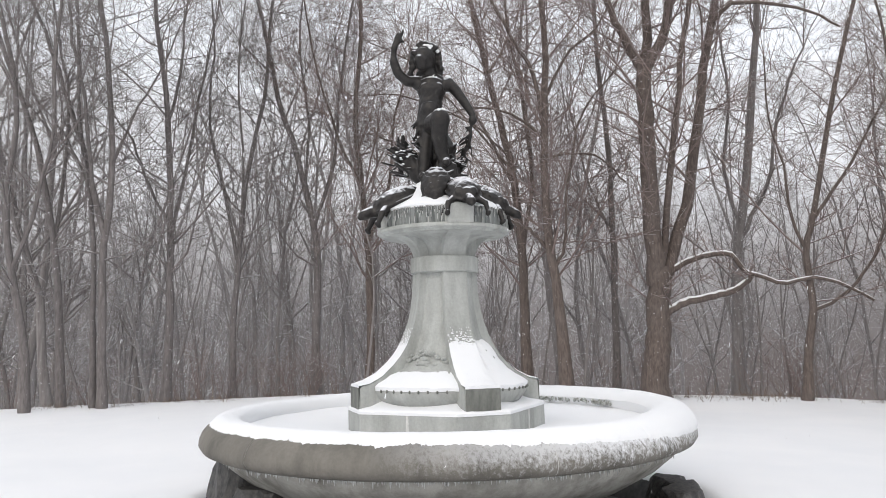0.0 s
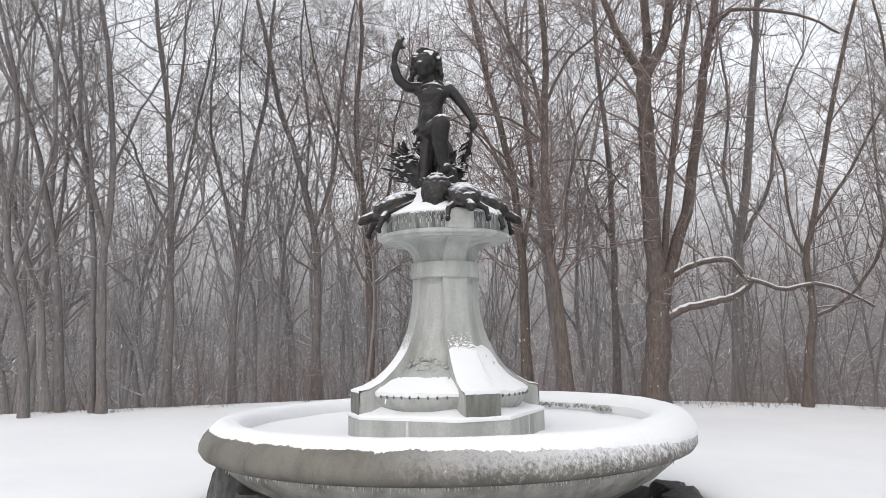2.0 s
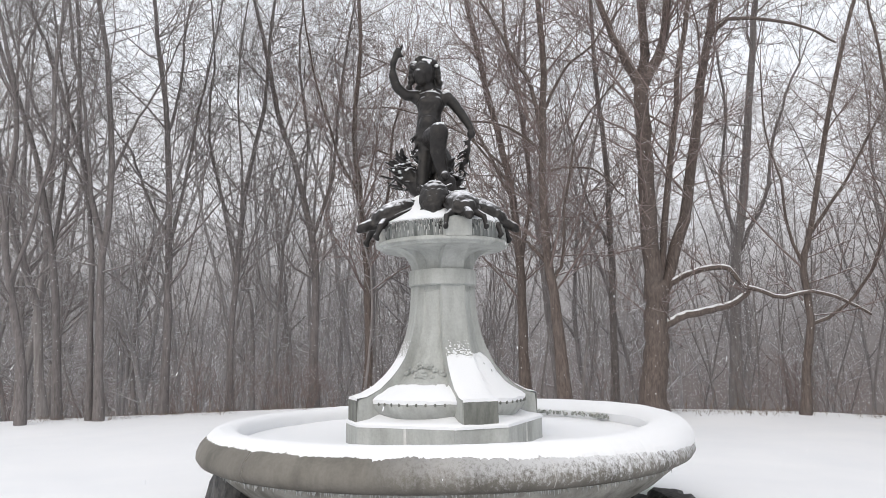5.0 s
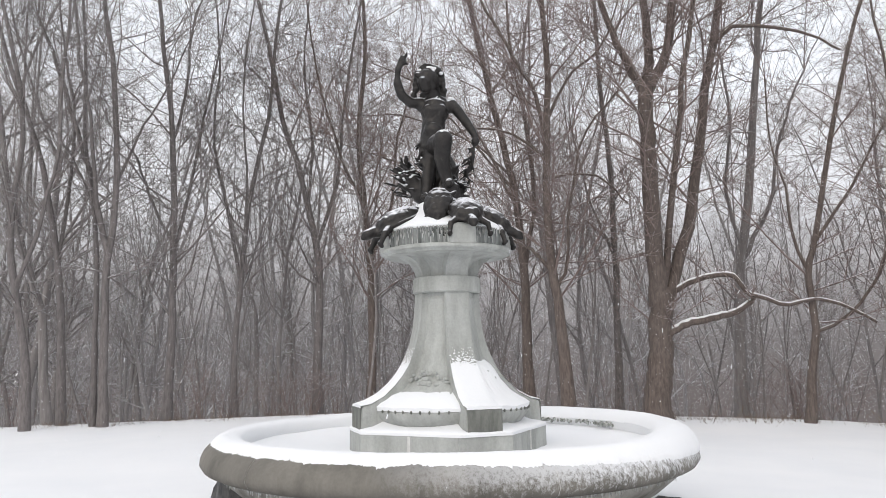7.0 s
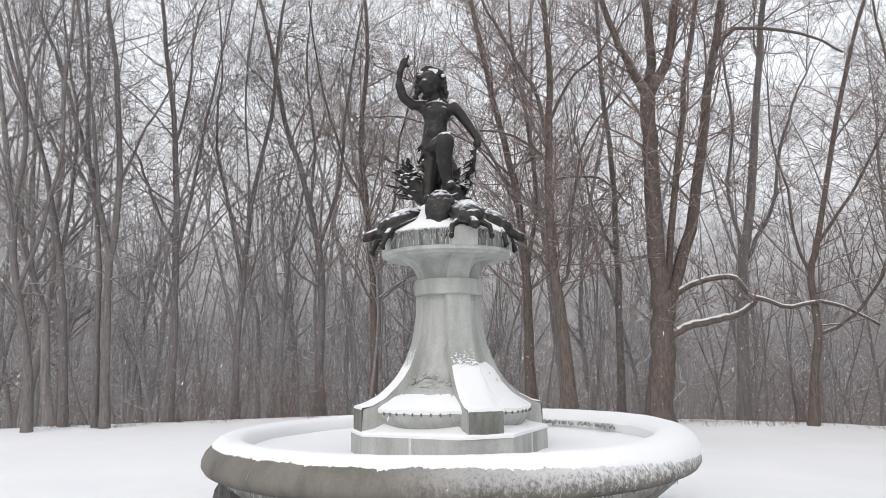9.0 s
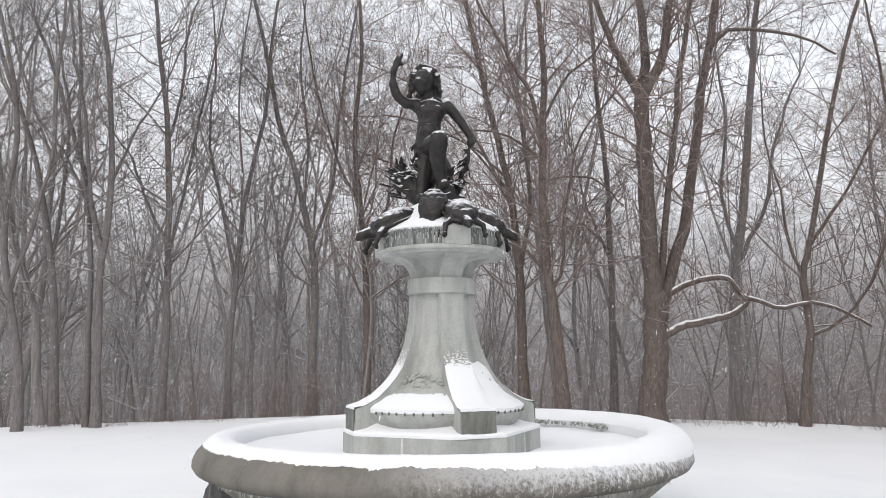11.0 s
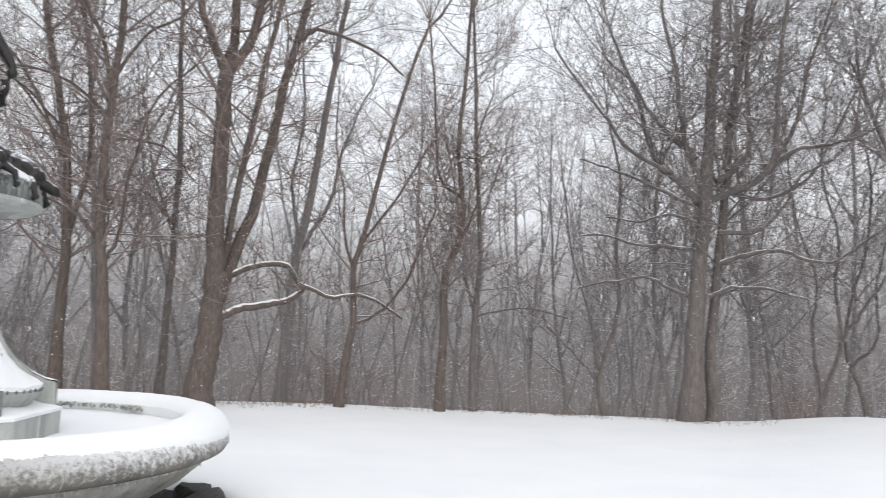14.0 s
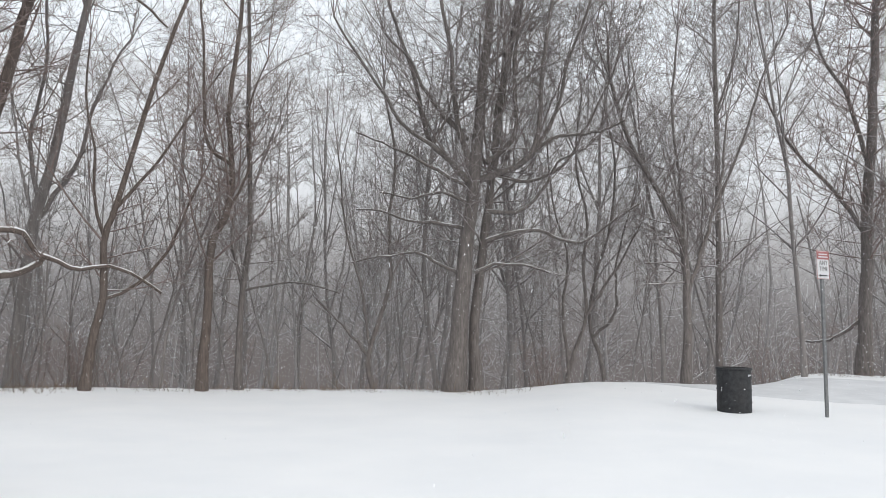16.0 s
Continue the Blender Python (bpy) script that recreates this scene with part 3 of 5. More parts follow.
main_tree("bare tree with upswept twiggy branches", -6.18, 9.96, -20.7, [
    (0.187, 0.067, [(0.0, -0.09), (0.05, 1.89), (0.02, 3.92), (-0.09, 6.52), (-0.33, 8.37), (-0.52, 10.26)]),
    (0.08, 0.033, [(0.01, 3.66), (0.34, 5.23), (0.56, 6.85), (0.91, 8.81), (1.15, 10.25)]),
    (0.067, 0.033, [(0.01, 3.92), (-0.49, 4.92), (-0.86, 5.93), (-1.46, 6.66)]),
    (0.067, 0.033, [(-0.09, 6.25), (0.18, 7.62), (0.27, 9.27), (0.63, 10.45)]),
], BARK_HALF_HAZED, TWIG_HAZED, slim=0.58)
main_tree("bare tree with a leaning forked trunk", -7.88, 7.51, -29.5, [
    (0.159, 0.055, [(-0.0, 0.09), (-0.07, 1.45), (-0.31, 2.72), (-0.45, 4.1), (-0.34, 5.77), (-0.59, 7.31), (-0.92, 8.61)]),
    (0.08, 0.037, [(-0.31, 2.72), (0.02, 3.81), (0.26, 5.16), (0.29, 7.0), (0.33, 8.9)]),
], BARK_HALF_HAZED, TWIG_HAZED, bush=0.6, slim=0.58)
main_tree("bare tree with a slightly bent trunk", -7.80, 8.69, -27.3, [
    (0.156, 0.059, [(0.0, -0.01), (-0.11, 1.9), (-0.25, 3.4), (-0.55, 5.03), (-0.92, 6.3), (-1.37, 7.55), (-1.72, 8.82)]),
    (0.078, 0.033, [(-0.24, 3.28), (-0.13, 4.95), (-0.1, 6.65), (-0.38, 8.35), (-0.53, 9.58)]),
], BARK_HALF_HAZED, TWIG_HAZED, bush=0.6, slim=0.58)
main_tree("slim bare tree with a dense upright crown", -4.97, 10.89, -16.0, [
    (0.151, 0.055, [(0.0, -0.16), (-0.02, 1.37), (0.09, 3.36), (0.3, 5.41), (0.68, 7.4), (0.81, 9.44), (1.07, 11.25)]),
    (0.076, 0.034, [(0.06, 3.22), (-0.28, 4.97), (-0.63, 6.75), (-0.53, 8.73), (-0.68, 10.44)]),
    (0.062, 0.028, [(0.12, 3.49), (0.17, 5.4), (0.02, 7.49), (0.26, 9.67)]),
], BARK_HALF_HAZED, TWIG_HAZED, bush=1.1, slim=0.58)
main_tree("tall bare tree with ascending limbs", -3.20, 11.81, -10.0, [
    (0.212, 0.071, [(0.0, -0.04), (0.0, 1.33), (0.03, 3.0), (-0.11, 4.41), (-0.55, 6.13), (-0.98, 7.44), (-1.27, 9.06), (-1.7, 10.85)]),
    (0.092, 0.042, [(-0.05, 4.13), (0.43, 5.86), (0.58, 7.64), (0.88, 9.78), (1.18, 11.36)]),
    (0.071, 0.035, [(-0.27, 5.13), (-0.21, 7.02), (-0.42, 8.8), (-0.28, 10.94)]),
], BARK_HALF_HAZED, TWIG_HAZED, bush=0.7, reach=1.2, slim=0.58)
main_tree("bare tree with a grey trunk and fine twigs", -1.87, 11.49, -6.0, [
    (0.165, 0.062, [(0.0, -0.04), (0.03, 1.57), (-0.01, 3.08), (-0.16, 5.04), (-0.29, 6.9), (-0.13, 8.96), (-0.26, 11.06)]),
    (0.076, 0.034, [(-0.04, 3.49), (0.53, 5.04), (0.7, 6.91), (1.15, 8.68)]),
    (0.062, 0.028, [(-0.16, 5.04), (-0.71, 6.17), (-1.26, 8.05), (-1.54, 9.82)]),
], BARK_RED, TWIG_RED, bush=1.1, reach=1.3)
main_tree("bare tree with a stout grey trunk", 7.21, 12.24, 21.1, [
    (0.245, 0.092, [(-0.0, -0.28), (0.08, 1.67), (0.21, 3.52), (0.54, 5.38), (0.79, 7.57), (1.07, 9.8), (1.32, 11.6)]),
    (0.099, 0.038, [(0.21, 3.52), (1.02, 5.04), (1.39, 6.74), (2.03, 8.42)]),
    (0.084, 0.038, [(0.29, 3.95), (-0.02, 5.44), (0.22, 7.2), (0.06, 9.06)]),
], BARK_HAZED, TWIG_HAZED, bush=0.7)
main_tree("slim bare tree with a straight trunk", 4.16, 12.13, 12.7, [
    (0.16, 0.065, [(-0.0, -0.13), (0.06, 1.73), (0.08, 3.72), (0.08, 5.76), (-0.08, 7.87), (-0.13, 10.03), (-0.2, 11.93)]),
    (0.065, 0.029, [(0.08, 3.72), (-0.48, 5.21), (-0.84, 7.04)]),
], bush=0.5)
main_tree("bare tree with a kinked trunk", 9.25, 7.80, 32.9, [
    (0.17, 0.057, [(-0.0, -0.06), (0.02, 1.41), (0.05, 2.98), (0.34, 3.67), (0.39, 4.73), (0.25, 5.85), (0.39, 7.67), (0.46, 9.26)]),
    (0.069, 0.032, [(0.36, 4.7), (-0.18, 5.18), (-0.31, 6.93), (-0.53, 8.82)]),
    (0.05, 0.025, [(0.34, 3.67), (0.73, 4.63), (0.67, 5.9), (0.98, 6.97)]),
], BARK_RED, TWIG_RED, bush=1.15)
main_tree("slim bare tree with an upright twin stem", 10.03, 7.63, 35.5, [
    (0.129, 0.051, [(-0.0, -0.09), (-0.02, 0.93), (-0.02, 1.92), (0.08, 3.42), (-0.07, 5.98), (-0.13, 7.81), (-0.23, 9.41)]),
    (0.064, 0.032, [(-0.01, 2.04), (-0.29, 3.03), (-0.27, 3.66)]),
    (0.045, 0.019, [(-0.0, 1.98), (1.09, 2.2), (2.1, 1.98)]),
], bush=1.15)
main_tree("large bare spreading tree with snow along its limbs", 13.19, 4.22, 51.5, [
    (0.26, 0.08, [(0.02, -0.09), (0.09, 1.17), (0.19, 2.43), (0.3, 3.71), (0.42, 5.01), (0.54, 6.33), (0.63, 7.67), (0.7, 9.04), (0.75, 9.87)]),
    (0.1, 0.04, [(0.28, 4.55), (-0.18, 5.1), (-0.58, 5.51), (-0.86, 6.3), (-1.06, 7.24), (-1.41, 8.19), (-1.74, 9.15)]),
    (0.09, 0.035, [(0.31, 4.87), (0.1, 5.5), (-0.08, 6.45), (-0.15, 7.53), (-0.41, 8.75), (-0.57, 9.86)]),
    (0.07, 0.03, [(0.23, 5.53), (-0.33, 6.15), (-0.75, 6.71), (-1.16, 7.51), (-1.78, 8.18)]),
    (0.1, 0.045, [(0.53, 4.62), (0.98, 4.78), (1.55, 5.06), (1.82, 5.69), (1.85, 6.62), (1.96, 7.83), (2.15, 9.2)]),
    (0.06, 0.025, [(1.65, 5.19), (2.18, 5.63), (2.82, 5.71), (3.36, 5.83), (3.84, 6.06)]),
    (0.08, 0.035, [(0.65, 5.01), (1.22, 5.52), (1.34, 6.34), (1.28, 7.42), (1.43, 8.64), (1.48, 9.74)]),
    (0.07, 0.03, [(0.81, 5.28), (1.04, 6.47), (1.1, 7.55), (1.0, 8.77), (1.02, 9.88)]),
    (0.06, 0.025, [(0.67, 3.91), (1.44, 3.91), (2.0, 4.46), (2.31, 5.05), (2.95, 5.45)]),
    (0.06, 0.022, [(0.69, 3.23), (1.25, 3.41), (1.89, 3.48), (2.33, 3.29), (2.9, 3.26), (3.52, 3.72), (4.09, 4.12)]),
    (0.05, 0.022, [(0.45, 2.5), (0.95, 2.7), (1.64, 2.66), (2.34, 2.48)]),
    (0.055, 0.02, [(0.15, 3.51), (-0.47, 3.62), (-0.98, 3.63), (-1.63, 3.86), (-2.27, 3.91)]),
    (0.05, 0.02, [(0.1, 2.46), (-0.38, 2.69), (-0.83, 2.91), (-1.4, 2.87), (-2.35, 2.67)]),
    (0.05, 0.02, [(0.26, 4.09), (-0.36, 4.34), (-0.99, 4.19), (-1.77, 4.37)]),
    (0.06, 0.025, [(1.67, 5.14), (2.3, 6.36), (2.55, 7.57), (2.93, 8.53), (3.19, 9.49)]),
    (0.06, 0.025, [(-0.38, 5.25), (-1.17, 5.77), (-1.72, 6.55), (-2.27, 7.35), (-2.83, 8.16)]),
    (0.055, 0.025, [(0.91, 4.73), (1.68, 4.64), (2.57, 5.18), (3.2, 6.38), (3.71, 7.46)]),
    (0.055, 0.022, [(0.22, 4.48), (-0.5, 4.86), (-1.42, 5.36), (-2.34, 5.74)]),
], bush=0.9, slim=0.88, many=1.0, reach=1.25)
main_tree("bare stem standing close behind a large trunk", 13.81, 4.05, 53.2, [
    (0.17, 0.07, [(-0.0, -0.08), (-0.06, 1.18), (0.05, 2.46), (0.2, 3.77), (0.34, 5.1), (0.45, 6.45), (0.69, 7.82), (0.87, 9.22)]),
], bush=1.2, reach=1.3, slim=0.8)
main_tree("slender bare tree with crossing crooked stems", 15.67, 2.85, 59.9, [
    (0.07, 0.025, [(0.0, 0.05), (0.22, 0.71), (0.51, 1.64), (0.43, 2.84), (0.53, 3.92), (0.25, 5.29), (0.38, 6.97)]),
    (0.055, 0.02, [(0.51, 1.64), (0.92, 2.31), (1.37, 2.98), (1.83, 3.92)]),
    (0.05, 0.022, [(0.09, 0.38), (-0.05, 1.76), (0.07, 2.97), (-0.27, 4.19), (-0.42, 5.72)]),
], bush=1.0, slim=0.85)
main_tree("slim bare tree leaning over its neighbour", 16.67, 2.28, 63.1, [
    (0.07, 0.025, [(0.0, 0.05), (-0.17, 0.71), (-0.41, 1.45), (-0.24, 2.62), (0.09, 3.73), (0.22, 5.41), (-0.05, 6.85)]),
    (0.05, 0.02, [(-0.3, 1.11), (0.23, 1.8), (0.25, 2.9), (0.56, 4.14)]),
], bush=1.0, slim=0.85)
main_tree("small bare tree with wide crooked branches", 12.78, 6.19, 45.6, [
    (0.107, 0.04, [(-0.0, -0.16), (-0.18, 0.57), (0.27, 2.3), (0.21, 3.65), (0.32, 5.3), (0.0, 6.96)]),
    (0.06, 0.027, [(-0.18, 0.55), (-0.75, 1.22), (-1.43, 1.86)]),
    (0.054, 0.027, [(-0.13, 0.71), (-0.38, 2.02), (-0.83, 3.62), (-1.02, 5.24)]),
], bush=1.3, reach=1.35)
main_tree("bare tree with a forked leaning crown", 16.59, 0.29, 68.8, [
    (0.174, 0.06, [(0.0, 0.08), (0.04, 1.38), (-0.0, 2.78), (-0.16, 3.68), (-0.63, 4.62), (-1.26, 5.85), (-1.64, 7.26)]),
    (0.087, 0.033, [(0.06, 2.14), (0.46, 3.41), (0.79, 4.56), (0.99, 6.24)]),
    (0.067, 0.033, [(-0.0, 3.04), (-0.07, 4.59), (-0.23, 6.33), (-0.09, 8.21)]),
], bush=1.5)
main_tree("tall bare tree with a straight slim trunk", 19.19, 0.44, 71.1, [
    (0.138, 0.069, [(0.0, 0.22), (0.01, 1.69), (0.02, 4.0), (0.03, 6.96), (0.01, 9.09), (-0.02, 11.28)]),
    (0.061, 0.031, [(0.1, 4.8), (0.73, 6.46), (1.16, 7.9), (1.85, 9.47)]),
    (0.054, 0.031, [(0.03, 6.96), (0.49, 8.43), (0.66, 10.24)]),
], bush=1.14)
main_tree("bare tree with low sweeping snowy branches", 21.95, -2.28, 80.1, [
    (0.286, 0.118, [(-0.0, 0.28), (0.08, 2.07), (0.21, 4.42), (0.42, 7.11), (0.56, 9.55), (0.7, 11.72)]),
    (0.084, 0.034, [(0.07, 1.78), (-0.74, 1.18), (-1.41, 1.07)]),
    (0.101, 0.042, [(0.19, 3.83), (-0.63, 5.23), (-1.55, 6.4), (-2.1, 7.75)]),
    (0.101, 0.042, [(0.3, 5.61), (-0.16, 7.49), (-0.79, 9.0), (-1.02, 10.83)]),
], BARK, TWIG_RED, bush=1.5, reach=1.3)


MAIN = [(o.location.x, o.location.y) for o in bpy.data.objects if o.name.startswith("tree")]


def build_woods():
    """The wood behind the first row: copies of a few trees, strewn with gaps."""
    rng = random.Random(11)
    kinds = []
    for i, (h, r, forks) in enumerate([(13, 0.10, 2), (14, 0.13, 3), (12, 0.075, 2), (15, 0.15, 2), (13, 0.09, 3), (14, 0.12, 1), (12, 0.08, 4), (15, 0.12, 3)]):
        o = wild_tree(100 + 7 * i, h, r, forks, 2)
        tagged(o, ("slim " if r < 0.11 else "tall ") + "bare tree of the snowy wood with %s" % ("a single stem", "a forked crown", "several upright stems", "several upright stems")[min(forks - 1, 3)], group="trees of the wood")
        kinds.append(o)
    thin = []
    for i in range(4):
        o = wild_tree(300 + 9 * i, 5.5 + 0.8 * i, 0.035 + 0.006 * i, 2, 1, "sapling", 0.14)
        tagged(o, "thin bare sapling among the larger trees", "sapling", "saplings of the wood")
        thin.append(o)
    used = list(MAIN)
    placed = 0
    for kind, total, d0, d1, gap in ((kinds, 118, 19.0, 56, 1.4), (thin, 105, 17.0, 36, 0.7)):
        count = tries = 0
        while count < total and tries < 20000:
            tries += 1
            az = rng.uniform(-40, 92)
            t = rng.random()
            d = d0 + (d1 - d0) * t ** 1.25
            if az > 58:
                d = max(d, 20.5 + 0.5 * rng.random())
            x, y = EYE_X + d * math.sin(radians(az)), EYE_Y + d * math.cos(radians(az))
            if kind is kinds and (17 < az < 43 and rng.random() < 0.35 or az < -17 and rng.random() < 0.3):
                continue
            if kind is thin and 50 < az < 68 and rng.random() < 0.6:
                continue
            if any((x - a) ** 2 + (y - b) ** 2 < gap * gap for a, b in used):
                continue
            used.append((x, y))
            o = rng.choice(kind)
            if count < len(kind):
                o = kind[count]
            m = pose(x, y, land(x, y), 0, 0, rng.uniform(0, 360))
            size = rng.uniform(0.85, 1.2)
            if count < len(kind):
                o.matrix_basis = m
            else:
                o = copy_thing(o, m)
            o.scale = (size, size, size)
            count += 1


build_woods()


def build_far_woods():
    """Stems of the deeper wood, too many to tell apart, closing the view under the crowns."""
    w = Wood(77)
    rng = w.rng
    for _ in range(540):
        az, d = rng.uniform(-42, 94), rng.uniform(27, 64)
        if az > 2 and rng.random() < 0.76:
            continue
        if az > 58:
            d = max(d, 34)
        x, y = EYE_X + d * math.sin(radians(az)), EYE_Y + d * math.cos(radians(az))
        height, r0 = rng.uniform(8, 14.5), rng.uniform(0.05, 0.15)
        p, line = Vector((x, y, land(x, y) - 0.3)), []
        dd = Vector((rng.gauss(0, 0.07), rng.gauss(0, 0.07), 1)).normalized()
        for _ in range(8):
            line.append(tuple(p))
            dd = (dd + Vector((rng.gauss(0, 0.08), rng.gauss(0, 0.08), 0.06))).normalized()
            p = p + dd * height / 7
        w.add(line, [r0 * (1 - 0.11 * j) for j in range(8)], 4)
        for _ in range(13):
            f = rng.uniform(1.2, 6.9)
            i = int(f)
            q = Vector(line[i]).lerp(Vector(line[i + 1]), f - i)
            a = rng.uniform(0, 6.28)
            branch(w, q, (math.cos(a), math.sin(a), rng.uniform(0.2, 1.4)), rng.uniform(1.2, 3.0), r0 * 0.3, 1, 0.2, 1.0, 0.75)
    # The haze over these stems is in their bark colour.
    o = new("far_woods", w.mesh("far_woods", BARK_FAR_HAZE))
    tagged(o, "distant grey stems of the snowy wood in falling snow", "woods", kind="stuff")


build_far_woods()


def build_shrubs():
    """Leafless shrubs under the first trees."""
    rng = random.Random(17)
    kinds = []
    for i in range(4):
        w = Wood(700 + i)
        for _ in range(9):
            a, t = rng.uniform(0, 6.28), rng.uniform(0.15, 0.6)
            branch(w, (0.06 * math.cos(a), 0.06 * math.sin(a), -0.05), (math.cos(a) * t, math.sin(a) * t, 1), rng.uniform(0.7, 1.5), 0.008, 2, 0.2, 0.9, 0.55)
        o = new("shrub", w.mesh("shrub", TWIG_RED))
        tagged(o, "low leafless reddish shrub at the edge of the wood", "shrub", "shrubs at the edge of the wood")
        kinds.append(o)
    for i in range(46):
        az = rng.uniform(-38, 90)
        d = (17.2 if az < 56 else 17.2 + 4.0 * smoothstep(56, 66, az)) + abs(rng.gauss(0, 1.6))
        x, y = EYE_X + d * math.sin(radians(az)), EYE_Y + d * math.cos(radians(az))
        m = pose(x, y, land(x, y), 0, 0, rng.uniform(0, 360))
        o = kinds[i] if i < 4 else copy_thing(rng.choice(kinds), m)
        o.matrix_basis = m
        o.scale = (1, 1, rng.uniform(0.6, 1.2))


build_shrubs()


def build_brush():
    """Dry stalks and leaf litter along the edge of the wood."""
    rng = random.Random(5)
    w = Wood(5)
    spots = [(rng.uniform(-40, 92), rng.gauss(0, 0.35)) for _ in range(150)]
    for _ in range(3600):
        az, off = rng.choice(spots)
        az += rng.gauss(0, 0.8)
        d = (16.9 if az < 56 else 16.9 + 4.3 * smoothstep(56, 66, az)) + off + rng.gauss(0, 0.2)
        x, y = EYE_X + d * math.sin(radians(az)), EYE_Y + d * math.cos(radians(az))
        z = land(x, y) - 0.03
        h = rng.uniform(0.03, 0.13) if rng.random() < 0.93 else rng.uniform(0.2, 0.6)
        q = (x + rng.gauss(0, 0.3 * h), y + rng.gauss(0, 0.3 * h), z + h * 0.55)
        e = (q[0] + rng.gauss(0, 0.3 * h), q[1] + rng.gauss(0, 0.3 * h), z + h)
        w.add([(x, y, z), q, e], [0.005, 0.004, 0.002], 3)
    b = new("brush", w.mesh("brush", BRUSH))
    tagged(b, "dry brown stalks and litter poking out of the snow", "brush", kind="stuff")


build_brush()

# ---- fountain ----
TURN_F = 20.0  # azimuth of the foremost buttress, towards the viewer's right


RIM = [(1.78, 0.52), (1.905, 0.472), (1.96, 0.482), (2.01, 0.505), (2.036, 0.545), (2.033, 0.585), (2.008, 0.64), (1.96, 0.69), (1.89, 0.728), (1.81, 0.735), (1.745, 0.718), (1.722, 0.68), (1.71, 0.60)]


def build_fountain():
    f = empty("fountain", FX, FY, 0, "grey limestone fountain, wide round basin and flared pedestal under snow", "fountain")
    # bowl: underside and inside of the basin
    bm = revolve(bmesh.new(), [(0.55, -0.32), (0.62, -0.1), (0.8, -0.02), (1.15, 0.05), (1.5, 0.17), (1.74, 0.31), (1.87, 0.42), (1.915, 0.49), (1.92, 0.53), (1.8, 0.60), (1.7, 0.58), (1.1, 0.53), (0.02, 0.52)], 128)
    bowl = part("bowl", bm, STONE_BOWL, f, "pale stone underside streaked with run-off")
    # rim: rounded stone segments with narrow joints
    section = RIM + [RIM[0]]
    for i in range(6):
        a0 = i * 60 + 19
        bm = revolve(bmesh.new(), section, 30, a0 + 0.06, a0 + 59.94)
        bmesh.ops.remove_doubles(bm, verts=bm.verts[:], dist=0.0005)
        part("rim_segment", bm, STONE_DAMP, f, "rounded damp stone rim with clinging frost")
        bm = revolve(bmesh.new(), [(1.86 + (r - 1.86) * 0.985, 0.61 + (z - 0.61) * 0.985) for r, z in section], 2, a0 - 0.14, a0 + 0.14)
        part("joint", bm, JOINT, f, "pale mortar joint of the rim")
    # pedestal
    bm = revolve(bmesh.new(), [(0.45, 0.735), (0.55, 0.755), (0.625, 0.80), (0.672, 0.86), (0.688, 0.905), (0.68, 0.93), (0.66, 0.95), (0.60, 0.985), (0.46, 1.08), (0.375, 1.18), (0.325, 1.28), (0.285, 1.40), (0.255, 1.55), (0.238, 1.72), (0.232, 1.9), (0.05, 1.9)], 64)
    ped = part("pedestal", bm, STONE, f, "flared limestone pedestal with run-off stains")
    ang = lambda k: radians(TURN_F + 90 * k)
    outline = []
    for k in range(4):
        for s in (-1, 1):
            a, ap, w = ang(k), 0.82, 0.22 * s
            outline.append((ap * math.sin(a) + w * math.cos(a), -ap * math.cos(a) + w * math.sin(a)))
    bm = prism(bmesh.new(), outline, 0.5, 0.745, 0.008)
    plinth = part("plinth", bm, STONE, ped, "angular stone plinth with pale joints", smooth=False)
    for k in range(4):
        for t in (0.5,):
            p, q = outline[(2 * k + 1) % 8], outline[(2 * k + 2) % 8]
            x, y = p[0] + (q[0] - p[0]) * t, p[1] + (q[1] - p[1]) * t
            bm = box(bmesh.new(), pose(x, y, 0.66, 0, 0, math.degrees(math.atan2(q[1] - p[1], q[0] - p[0]))), 0.022, 0.006, 0.15)
            part("joint", bm, JOINT, plinth, "pale mortar joint")
    # buttresses: profile of (radius, height, half width)
    prof = [(0.80, 0.945, 0.147), (0.72, 0.968, 0.145), (0.61, 1.025, 0.14), (0.515, 1.11, 0.133), (0.45, 1.185, 0.127), (0.40, 1.26, 0.122), (0.352, 1.36, 0.117), (0.315, 1.46, 0.114), (0.288, 1.58, 0.111), (0.27, 1.72, 0.109), (0.262, 1.90, 0.108)]
    for k in range(4):
        bm = bmesh.new()
        rows = []
        for r, z, w in prof:
            ri = max(0.12, r - 0.42)
            rows.append([bm.verts.new(v) for v in ((-w, -r, z), (w, -r, z), (w, -ri, z), (-w, -ri, z))])
        low = [bm.verts.new(v) for v in ((-0.15, -0.81, 0.745), (0.15, -0.81, 0.745), (0.15, -0.3, 0.745), (-0.15, -0.3, 0.745))]
        rows.insert(0, low)
        for a, b in zip(rows, rows[1:]):
            for j in range(4):
                bm.faces.new((a[j], a[(j + 1) % 4], b[(j + 1) % 4], b[j]))
        bm.faces.new(rows[0][::-1])
        bm.faces.new(rows[-1])
        bmesh.ops.recalc_face_normals(bm, faces=bm.faces)
        sharp = [e for e in bm.edges if e.calc_face_angle(0) > 0.6]
        bmesh.ops.bevel(bm, geom=sharp, offset=0.007, segments=2, affect="EDGES")
        bmesh.ops.transform(bm, matrix=pose(0, 0, 0, 0, 0, math.degrees(ang(k))), verts=bm.verts)
        butt = part("buttress", bm, STONE, ped, "concave buttress ending in a square block")
        bm = box(bmesh.new(), pose(0, 0, 0, 0, 0, math.degrees(ang(k))) @ pose(0, -0.811, 0.846), 0.285, 0.008, 0.185, 0.002)
